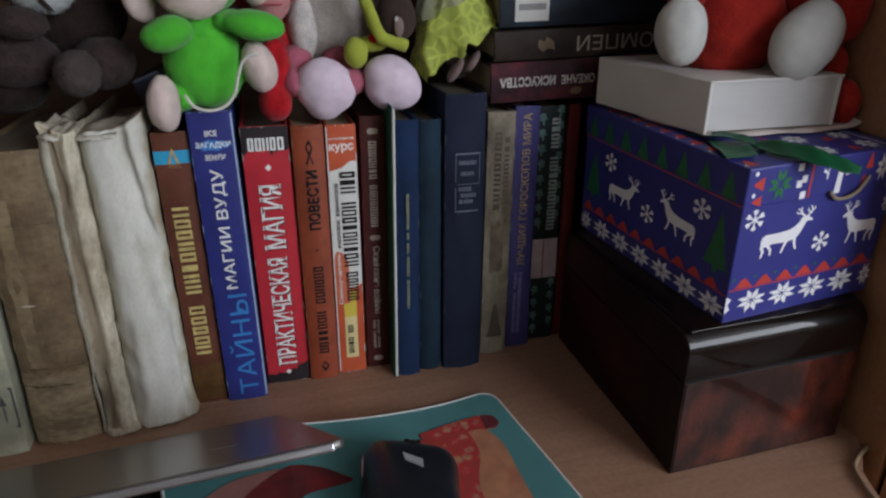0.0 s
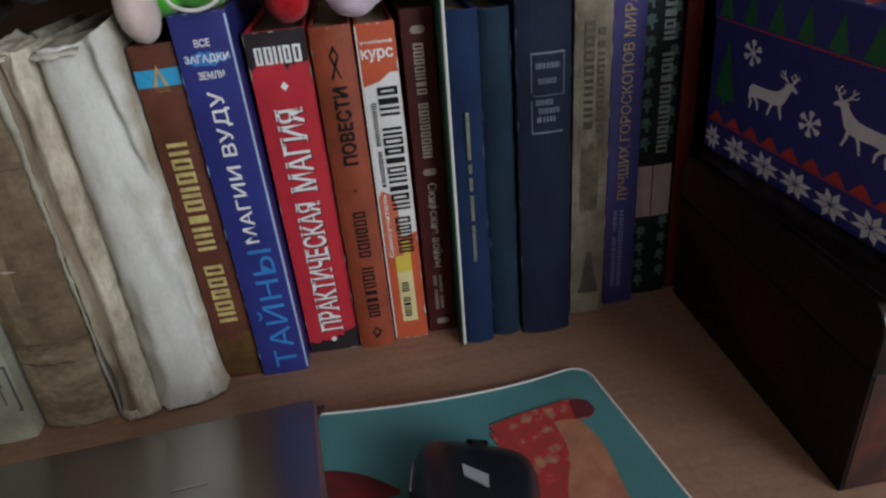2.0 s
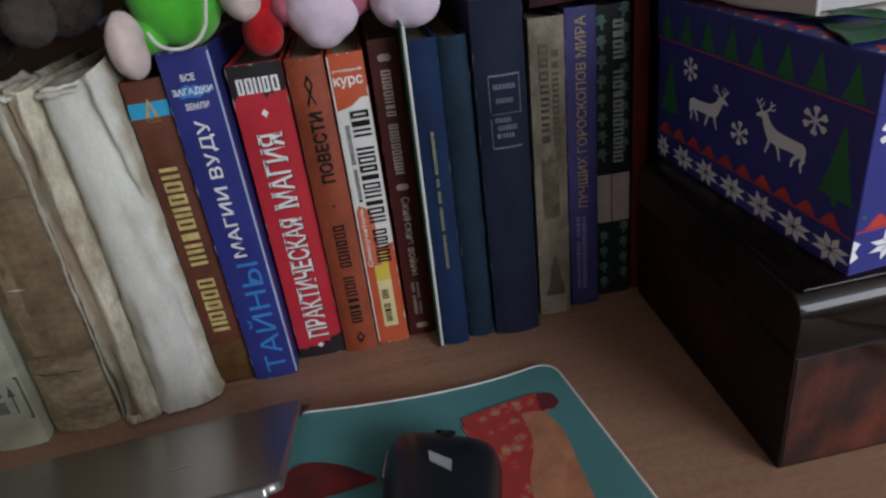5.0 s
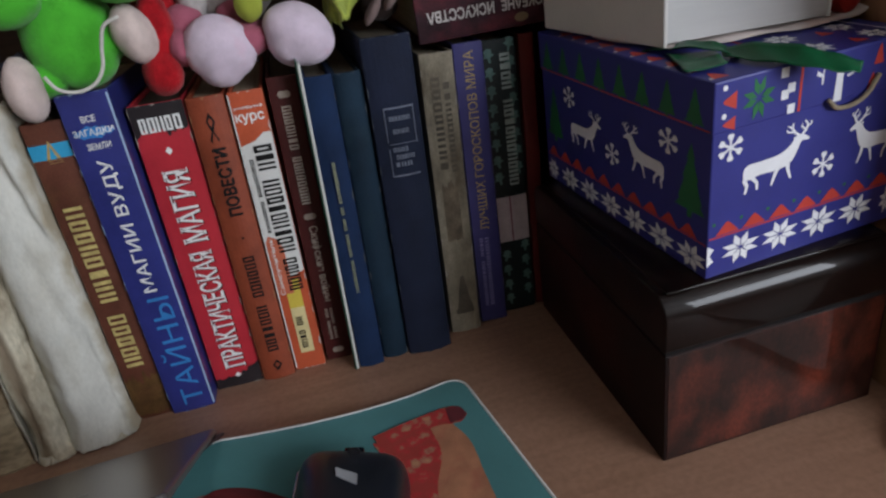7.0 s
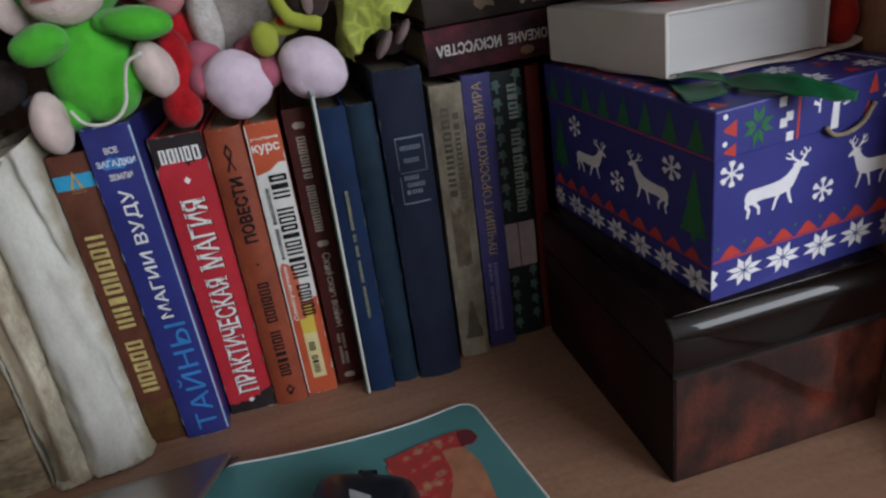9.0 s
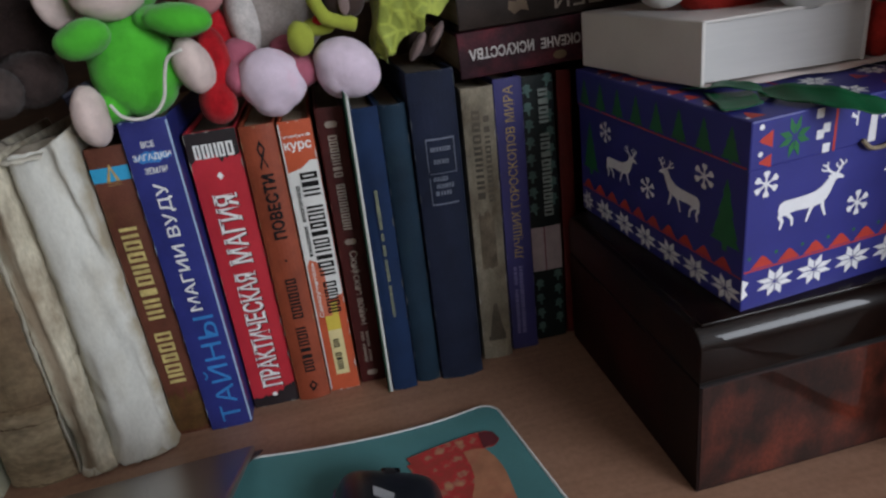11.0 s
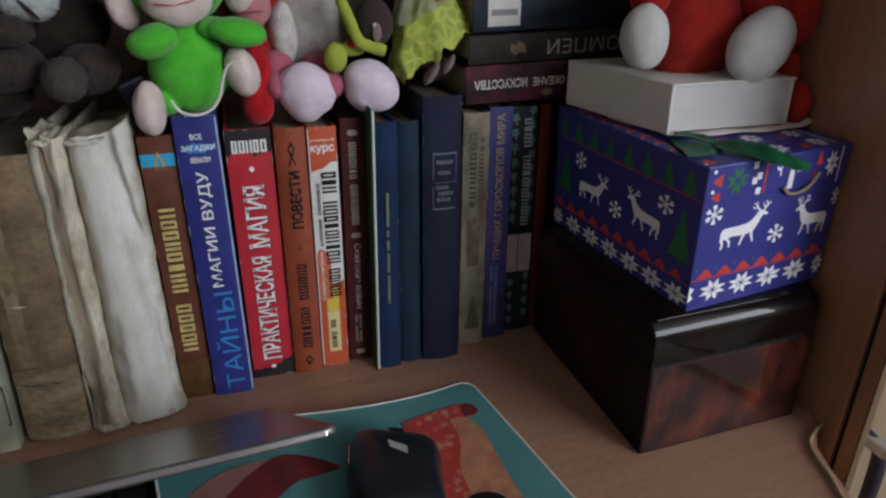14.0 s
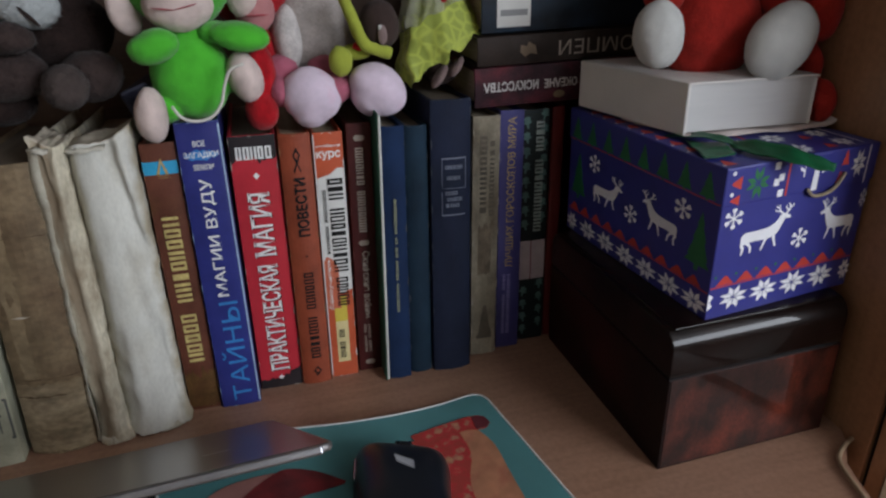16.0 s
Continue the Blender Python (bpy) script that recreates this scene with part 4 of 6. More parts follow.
# black book with a green leaf pattern
M_LEAFBOOK = paper("black_green_cover", (0.010, 0.018, 0.019), 0.3, 0.4, coat=0.2)
M_TEALP = paper("teal_leaf_print", (0.100, 0.185, 0.172), 0.35)
M_PINKLAB = paper("pale_pink_label", (0.48, 0.40, 0.42), 0.2, col2=(0.25, 0.18, 0.20), mix=0.3)
b = book(0.2645, 0.498, 0.0248, 0.2085, 0.14, 1.6, TIP, M_LEAFBOOK, "black hardback with a teal leaf pattern and pale label", 0.0006)
leaf = poly((0.40, 0), (0.60, 0), (0.62, 0.35), (1.0, 0.45), (0.78, 0.6), (0.85, 0.85), (0.5, 1), (0.15, 0.85), (0.22, 0.6), (0, 0.45), (0.38, 0.35))
rnd = random.Random(5)
for z in np.arange(0.006, 0.2, 0.0125):
    for x in (0.0008, 0.0158):
        if not 0.052 < z < 0.098:
            zz = z + (0.006 if x == 0.0158 else 0)
            if zz < 0.2 and not 0.052 < zz < 0.098:
                on_spine(b, "leaf_print", turned(leaf, rnd.uniform(-0.3, 0.3)), M_TEALP, x, x + 0.0082, zz, zz + 0.0098)
on_spine(b, "label", RECT, M_PINKLAB, 0.0008, 0.0240, 0.060, 0.096, label="pale pink label with a red line")
on_spine(b, "label_line", RECT, paper("crimson_print", (0.20, 0.03, 0.06), 0.1), 0.0105, 0.0114, 0.060, 0.096, lift=0.0006)
on_spine(b, "title_bar", bars(10, 4), paper("grey_teal_print", (0.32, 0.38, 0.36), 0.25), 0.0122, 0.0192, 0.104, 0.200, "up", 0.0007, "pale bars of lettering")
# narrow red book
M_DRED = paper("red_cloth", (0.105, 0.010, 0.009), 0.2, 0.6, bump=0.3)
book(0.2905, 0.499, 0.0105, 0.2085, 0.135, 2.0, TIP, M_DRED, "narrow red hardback beside the boxes", 0.0008)


# ---- books lying on top of the row ----
def lying_book(x0, x1, y, z, h, d, turn, cover, label, bulge=0.001):
    """A book lying flat with its spine forward and its text upside down."""
    m = Matrix.Translation((x1, y, z)) @ Matrix.Rotation(radians(turn), 4, "Z") @ Matrix.Rotation(radians(-90), 4, "Y")
    return book(0, 0, h, x1 - x0, d, 0, 0, cover, label, bulge, M_PAGES, m=m)


STACK_Y = 0.504
M_WINE = paper("wine_brown_cover", (0.040, 0.014, 0.020), 0.4, 0.6, spec=0.2, scale=70, col2=(0.150, 0.022, 0.032), mix=0.55)
M_CHALK = paper("chalk_print", (0.56, 0.52, 0.50), 0.2)
b = lying_book(0.229, 0.432, STACK_Y, 0.2145, 0.030, 0.13, 0.0, M_WINE, "wine-brown book lying with its lettering upside down")
on_spine(b, "title", words("ОКЕАНЕ", 0.03), M_CHALK, 0.0115, 0.0185, 0.118, 0.146, "up")
on_spine(b, "title", words("ИСКУССТВА", 0.03), M_CHALK, 0.0115, 0.0190, 0.151, 0.196, "up")
on_spine(b, "shell_print", disc(10), paper("tan_print", (0.22, 0.16, 0.09), 0.2), 0.003, 0.009, 0.128, 0.138)
M_ASH = paper("ash_brown_cover", (0.030, 0.020, 0.016), 0.3, 0.6, spec=0.2, col2=(0.060, 0.046, 0.040), mix=0.3)
b = lying_book(0.231, 0.436, STACK_Y + 0.001, 0.2458, 0.0215, 0.135, 0.6, M_ASH, "ash-brown book lying with its lettering upside down")
on_spine(b, "title", words("ПОМПЕИ", 0.0), M_SILVERP, 0.0045, 0.0158, 0.062, 0.139, "up")
on_spine(b, "picture", poly((0.2, 0), (0.7, 0.1), (0.95, 0.5), (0.7, 0.6), (0.8, 0.95), (0.4, 1), (0.1, 0.7), (0.3, 0.4)), paper("tan_print", (0.20, 0.14, 0.09), 0.2), 0.004, 0.017, 0.157, 0.171)
M_NIGHT = paper("night_blue_cover", (0.006, 0.010, 0.018), 0.3, 0.6, spec=0.3, col2=(0.012, 0.034, 0.062), mix=0.5)
b = lying_book(0.236, 0.432, STACK_Y + 0.002, 0.2690, 0.036, 0.13, -0.5, M_NIGHT, "night-blue book lying on the stack, with a white label")
on_spine(b, "label", RECT, M_PAPERW, 0.0040, 0.0260, 0.1575, 0.184, label="white label")
on_spine(b, "label_bar", RECT, paper("grey_bar", (0.25, 0.25, 0.25), 0.1), 0.0120, 0.0165, 0.160, 0.1815, "up", 0.0006)


# ---- lacquered casket ----
def lacquer(name, col, col2):
    return material(name, col, 0.35, 0.5, 22, 300, 0.03, coat=0.45, col2=col2, mix=0.5, coat_rough=0.035, spec=0.10)


M_LAC = lacquer("dark_lacquer", (0.006, 0.0025, 0.002), (0.012, 0.004, 0.003))
M_SIDE = material("dark_side_lacquer", (0.011, 0.0045, 0.004), 0.45, 0.5, 22, 300, 0.05, spec=0.17, col2=(0.040, 0.009, 0.007), mix=0.5)
M_BURL = material("burl_lacquer", (0.022, 0.0058, 0.0040), 0.4, 0.6, 70, 420, 0.05, coat=0.6, col2=(0.115, 0.021, 0.011), mix=0.55, coat_rough=0.05, spec=0.15, stretch=(1.1, 1, 0.7))
casket = base("casket", pose(0.2968, 0.3155, 0.0004, 0, 0, 1.0), "dark lacquered wooden casket with a reddish burl front", "box")
CW, CD = 0.136, 0.177
part("body", box(0, CW, 0, CD, 0, 0.074, 0.0005, 2), M_SIDE, casket)
part("front_panel", box(0.0018, CW - 0.0018, -0.0004, 0.002, 0.0018, 0.0732, 0.0001, 1), M_BURL, casket, "reddish burl veneer front")
part("seam", box(0.0006, CW - 0.0006, 0.0006, CD - 0.002, 0.0738, 0.0762), M_BLACK, casket, "dark seam under the lid")
bm = bmesh.new()
prof = [(0.0, 0.076)] + [(0.0 + 0.012 * (1 - math.cos(a)), 0.094 + 0.0135 * math.sin(a)) for a in np.linspace(0, math.pi / 2, 9)]
prof += [(CD - 0.012 * (1 - math.cos(a)), 0.094 + 0.0135 * math.sin(a)) for a in np.linspace(math.pi / 2, 0, 9)] + [(CD, 0.076)]
left = [bm.verts.new((0, y, z)) for y, z in prof]
right = [bm.verts.new((CW, y, z)) for y, z in prof]
for i in range(len(prof)):
    j = (i + 1) % len(prof)
    bm.faces.new((left[i], left[j], right[j], right[i]))
bm.faces.new(left[::-1])
bm.faces.new(right)
bmesh.ops.recalc_face_normals(bm, faces=bm.faces)
bmesh.ops.bevel(bm, geom=[e for e in bm.edges if e.calc_face_angle(0) > 1.2], offset=0.0010, segments=3, profile=0.5, affect="EDGES")
for f in bm.faces:
    f.material_index = 1 if abs(f.normal.x) > 0.9 else 0
part("lid", bm, [M_LAC, M_SIDE], casket, "dark glossy rounded lid", True)

part("top_panel", box(0.004, CW - 0.004, 0.0062, CD - 0.006, 0.1068, 0.1084, 0.0008, 3), M_LAC, casket, "raised glossy top panel", True)

# ---- printed gift box ----
M_GIFT = material("violet_blue_card", (0.029, 0.032, 0.212), 0.42, 0.08, 40, 900, 0.03, spec=0.5)
M_GWHITE = material("white_ink", (0.78, 0.78, 0.81), 0.45, 0.05, 60, 900, 0.0)
M_GRED = material("red_ink", (0.50, 0.045, 0.03), 0.45, 0.08, 60, 900, 0.0)
M_GGREEN = material("green_ink", (0.015, 0.145, 0.044), 0.45, 0.1, 60, 900, 0.0)
GX, GY, GZ, GW, GD, GH, GTURN = 0.3235, 0.3242, 0.1085, 0.1220, 0.171, 0.1020, 5.74
gift = base("gift_box", pose(GX, GY, GZ, 0, 0, GTURN), "violet-blue gift box printed with white reindeer and stars", "gift box")
LZ = 0.0776
gift_body = part("body", box(0.0008, GW - 0.0008, 0.0008, GD, 0, LZ + 0.01, 0.0008, 2), M_GIFT, gift)
gift_lid = part("lid", box(0, GW, 0, GD + 0.001, LZ, GH, 0.0009, 2), M_GIFT, gift, "violet-blue printed lid")


def on_front(name, shape, mat, cx, cz, w, h, lift=0.00012):
    y = (0.0 if cz > LZ else 0.0008) - lift
    part(name, laid(shape, lambda u, v: (cx + (u - 0.5) * w, y, cz + (v - 0.5) * h), (0, -1, 0)), mat, gift_lid if cz > LZ else gift_body)


def on_left(name, shape, mat, cy, cz, w, h, lift=0.00012):
    """The left side; u runs from the back to the front."""
    x = (0.0 if cz > LZ else 0.0008) - lift
    part(name, laid(shape, lambda u, v: (x, cy - (u - 0.5) * w, cz + (v - 0.5) * h), (-1, 0, 0)), mat, gift_lid if cz > LZ else gift_body)


def on_lid(name, shape, mat, cx, cy, w, h):
    part(name, laid(shape, lambda u, v: (cx + (u - 0.5) * w, cy + (v - 0.5) * h, GH + 0.00012), (0, 0, 1)), mat, gift_lid)


flip = lambda s: ([(1 - x, y) for x, y in s[0]], s[1])
tri = poly((0, 0), (1, 0), (0.62, 0.85), (0.5, 1), (0.38, 0.85))
for k in range(5):
    on_front("star_print", star(), M_GWHITE, 0.0210 + 0.0246 * k if k < 4 else 0.1165, 0.0130, 0.0214 if k < 4 else 0.0102, 0.0156)
on_front("star_print", poly((0, 0), (1, 0.2), (0.4, 0.5), (1, 0.8), (0, 1)), M_GWHITE, 0.0028, 0.0130, 0.004, 0.012)
for k in range(7):
    x = 0.0122 + 0.0161 * k
    on_front("triangle_print", tri, M_GRED, x, 0.0270, 0.0138, 0.0066)
    on_front("dot_print", disc(6), M_GGREEN, x - 0.0080, 0.0302, 0.0022, 0.0022)
on_front("red_line_print", RECT, M_GRED, GW / 2, 0.0228, GW - 0.003, 0.0009)
on_front("snowflake_print", snowflake(), M_GWHITE, 0.0110, 0.0690, 0.0150, 0.0142)
on_front("snowflake_print", snowflake(), M_GWHITE, 0.0683, 0.0457, 0.0145, 0.0142)
on_front("reindeer_print", deer(), M_GWHITE, 0.0385, 0.0572, 0.0385, 0.0300)
on_front("reindeer_print", flip(deer()), M_GWHITE, 0.0985, 0.0545, 0.0310, 0.0310)
on_front("snowflake_print", snowflake(), M_GWHITE, 0.1180, 0.0650, 0.0060, 0.0130)
on_front("flower_print", flower(), M_GGREEN, 0.0245, 0.0900, 0.0190, 0.0215)
for x, z in ((0.0383, 0.0985), (0.0427, 0.0907), (0.0392, 0.0880), (0.0435, 0.0805)):
    on_front("square_print", poly((0, 0), (1, 0), (1, 1), (0, 1)), M_GWHITE, x, z, 0.0042, 0.0046)
on_front("red_line_print", RECT, M_GRED, 0.0481, 0.0890, 0.0014, 0.0220)
on_front("triangle_print", turned(tri, math.pi / 2), M_GRED, 0.0084, 0.0919, 0.0075, 0.0085)
on_front("triangle_print", turned(tri, math.pi / 2), M_GRED, 0.0085, 0.0812, 0.0070, 0.0068)
for z in (0.0985, 0.0853):
    on_front("dot_print", disc(8), M_GWHITE, 0.0057, z, 0.0028, 0.0028)
on_front("snowman_print", poly((0.1, 0), (0.8, 0), (0.75, 0.7), (0.9, 1), (0.2, 0.95), (0.15, 0.5)), M_GWHITE, 0.0712, 0.0860, 0.0070, 0.0165)
on_front("twig_print", stroke([(0, 0.2), (0.5, 0.4), (1, 1)], 0.12, 0.06), M_GWHITE, 0.0790, 0.0905, 0.0075, 0.0050)
on_front("twig_print", join(stroke([(0, 0.6), (0.6, 0.4), (0.7, 1)], 0.12, 0.06), stroke([(0.6, 0.4), (0.6, 0)], 0.1, 0.08)), M_GWHITE, 0.0600, 0.0930, 0.0060, 0.0100)
on_front("triangle_print", tri, M_GRED, 0.0915, 0.0835, 0.0060, 0.0080)
on_front("triangle_print", tri, M_GRED, 0.0940, 0.0960, 0.0060, 0.0100)
on_front("star_print", star(), M_GWHITE, 0.1058, 0.0905, 0.0110, 0.0175)
on_front("white_line_print", RECT, M_GWHITE, 0.1135, 0.0890, 0.0012, 0.0250)
for k in range(7):
    on_left("star_print", star(), M_GWHITE, 0.0130 + 0.0252 * k if k < 6 else 0.1625, 0.0086, 0.0232 if k < 6 else 0.0150, 0.0146)
for k in range(10):
    on_left("triangle_print", tri, M_GRED, 0.0155 + 0.0161 * k, 0.0232, 0.0138, 0.0064)
on_left("red_line_print", RECT, M_GRED, GD / 2, 0.0192, GD - 0.004, 0.0008)
on_left("red_line_print", RECT, M_GRED, GD / 2, LZ + 0.0012, GD - 0.003, 0.0008)
for k in range(8):
    on_left("fir_print", fir(), M_GGREEN, 0.0130 + 0.0210 * k, 0.0880, 0.0148, 0.0190)
on_left("fir_print", fir(), M_GGREEN, 0.0153, 0.0500, 0.0235, 0.0400)
on_left("fir_print", fir(), M_GGREEN, 0.1560, 0.0500, 0.0220, 0.0380)
on_left("snowflake_print", snowflake(), M_GWHITE, 0.0333, 0.0657, 0.0175, 0.0145)
on_left("snowflake_print", snowflake(), M_GWHITE, 0.0860, 0.0425, 0.0165, 0.0140)
on_left("snowflake_print", snowflake(), M_GWHITE, 0.1349, 0.0660, 0.0160, 0.0145)
on_left("reindeer_print", flip(deer()), M_GWHITE, 0.0551, 0.0520, 0.0378, 0.0285)
on_left("reindeer_print", deer(), M_GWHITE, 0.1160, 0.0500, 0.0370, 0.0270)
rnd = random.Random(11)
for k in range(6):
    on_lid("star_print", star(), M_GWHITE, rnd.uniform(0.060, 0.075), 0.012 + 0.024 * k, 0.016, 0.018)
for k in range(10):
    on_lid("triangle_print", tri, M_GRED, 0.0075, 0.010 + 0.0155 * k, 0.009, 0.010)
    on_lid("dot_print", disc(6), M_GWHITE, 0.0028, 0.006 + 0.0155 * k, 0.0025, 0.0028)
on_lid("red_line_print", RECT, M_GRED, 0.052, 0.085, 0.0016, 0.15)
on_lid("white_line_print", RECT, M_GWHITE, 0.1125, 0.085, 0.0013, 0.16)
for k in range(8):
    on_lid("star_print", star(), M_GWHITE, 0.1020, 0.012 + 0.021 * k, 0.0135, 0.017)
    on_lid("triangle_print", tri, M_GRED, 0.0885, 0.010 + 0.020 * k, 0.0080, 0.0090)
    on_lid("square_print", poly((0, 0), (1, 0), (1, 1), (0, 1)), M_GWHITE, 0.0400 + 0.0045 * (k % 2), 0.008 + 0.0065 * k, 0.0042, 0.0044)

# twisted brown string hanging over the edge of the lid
M_STRING = material("tan_string", (0.30, 0.24, 0.16), 0.8, 0.2, 300, 2000, 0.2)
bm = bmesh.new()
tube(bm, smooth_path([(0.064, -0.0016, 0.0800), (0.070, -0.0018, 0.0750), (0.080, -0.0020, 0.0747), (0.088, -0.0018, 0.0785), (0.094, -0.0016, 0.0865)], 6), 0.0012, 7)
string = mesh_ob("string", bm, M_STRING, True)
string.matrix_world = pose(GX, GY, GZ, 0, 0, GTURN)
tagged(string, "short tan string loop against the gift box", "string")


# ---- green ribbon on the lid ----
def ribbon(name, near, far, label=""):
    """A broad satin band between two long edges, a little cupped across, with finer woven edges."""
    a, b = smooth_path(near, 8), smooth_path(far, 8)
    bm = bmesh.new()
    prev = None
    for i, (p, q) in enumerate(zip(a, b, strict=True)):
        row = []
        for k in range(9):
            u = k / 8
            dip = -0.0008 * math.sin(math.pi * u) + 0.0004 * math.sin(i * 0.7 + 3 * u)
            row.append(bm.verts.new(p + (q - p) * u + Vector((0, 0, dip + (0.0003 if k in (0, 8) else 0)))))
        if prev:
            for k in range(8):
                bm.faces.new((prev[k], row[k], row[k + 1], prev[k + 1]))
        prev = row
    bmesh.ops.recalc_face_normals(bm, faces=bm.faces)
    ob = part(name, bm, M_RIBBON, ribbon_root, label, True)
    ob.modifiers.new("thickness", "SOLIDIFY").thickness = 0.0005
    return ob


M_RIBBON = material("green_satin", (0.004, 0.082, 0.030), 0.42, 0.15, 60, 1400, 0.12, spec=0.4, stretch=(1, 1, 1))
LT = GZ + GH
ribbon_root = base("ribbon", Matrix.Identity(4), "broad green satin ribbon lying on the gift box", "ribbon")
ribbon("tail", [(0.347, 0.3530, LT + 0.0016), (0.352, 0.3330, LT + 0.0022), (0.3605, 0.3170, LT + 0.0016), (0.3715, 0.3090, LT - 0.0015), (0.3815, 0.3072, LT - 0.0035)],
       [(0.352, 0.3640, LT + 0.0026), (0.361, 0.3500, LT + 0.0060), (0.370, 0.3320, LT + 0.0062), (0.379, 0.3185, LT + 0.0030), (0.387, 0.3115, LT - 0.0005)])
ribbon("short_end", [(0.332, 0.3800, LT + 0.0012), (0.326, 0.3620, LT + 0.0020), (0.3195, 0.3425, LT + 0.0028)],
       [(0.352, 0.3680, LT + 0.0014), (0.346, 0.3550, LT + 0.0024), (0.3400, 0.3400, LT + 0.0026)])
ribbon("loop", [(0.327, 0.3960, LT + 0.0008), (0.334, 0.3760, LT + 0.0046), (0.344, 0.3600, LT + 0.0050), (0.353, 0.3500, LT + 0.0010)],
       [(0.341, 0.3960, LT + 0.0008), (0.345, 0.3800, LT + 0.0052), (0.351, 0.3670, LT + 0.0056), (0.359, 0.3560, LT + 0.0012)], "dark folded loop of the ribbon")

# ---- white book on the gift box ----
M_WCOVER = material("white_card", (0.66, 0.63, 0.60), 0.6, 0.05, 30, 800, 0.06)
M_WPAGES = material("white_page_edge", (0.57, 0.56, 0.555), 0.75, 0.03, 30, 1200, 0.15, stretch=(1, 1, 14))
SHEAR = Matrix(((1, -0.34, 0, 0), (0, 1, 0, 0), (0, 0, 1, 0), (0, 0, 0, 1)))


def skewed(bm):
    bmesh.ops.transform(bm, matrix=SHEAR, verts=bm.verts)
    return bm


wb = base("white_book", pose(0.3352, 0.3859, LT + 0.0016, 0, 0, -5.4), "thick white book lying on the gift box", "book")
WW, WD, WH = 0.0921, 0.100, 0.0352
part("page_block", skewed(box(0.0015, WW - 0.002, 0.0018, WD, 0.0022, WH - 0.0016, 0.0006, 2)), M_WPAGES, wb)
part("top_cover", skewed(box(0, WW, 0, WD + 0.001, WH - 0.0016, WH, 0.0005, 2)), M_WCOVER, wb)
part("spine", skewed(box(-0.0008, 0.0013, 0.0002, WD + 0.001, 0.0008, WH - 0.0003, 0.0006, 2)), M_WCOVER, wb)
part("hinge", skewed(box(WW - 0.0022, WW - 0.0008, 0.0005, WD, 0.002, WH - 0.002, 0.0004, 1)), M_WCOVER, wb)
bm = bmesh.new()
grid = []
for j in range(7):
    row, v = [], j / 6
    for i in range(23):
        u = i / 22
        end = max(0.0, (u - 0.74) / 0.26)
        front = -0.0030 - 0.0032 * math.sin(math.pi * min(1.0, u * 1.1)) + 0.020 * (1 - math.sqrt(max(0.0, 1 - end ** 2))) * (1 - v)
        row.append(bm.verts.new((-0.0005 + 0.127 * u, front + (WD * 0.55 + 0.004) * v, 0.0008 + 0.0085 * end ** 1.8 + 0.0006 * math.sin(i * 0.9 + j))))
    grid.append(row)
for j in range(6):
    for i in range(22):
        bm.faces.new((grid[j][i], grid[j][i + 1], grid[j + 1][i + 1], grid[j + 1][i]))
sheet = part("loose_cover", skewed(bm), material("pinkish_card", (0.62, 0.54, 0.51), 0.6, 0.12, 40, 700, 0.1, col2=(0.45, 0.25, 0.22), mix=0.15), wb, "pinkish loose lower cover sticking out", True)
sheet.modifiers.new("thickness", "SOLIDIFY").thickness = 0.0006


# ---- soft toys, one mesh each ----
def plush(name, col, var=0.12, sheen=0.08, bump=0.6, fine=1500.0, col2=None):
    return material(name, col, 0.95, var, 90, fine, bump, sheen=sheen, col2=col2, mix=0.15, spec=0.15)


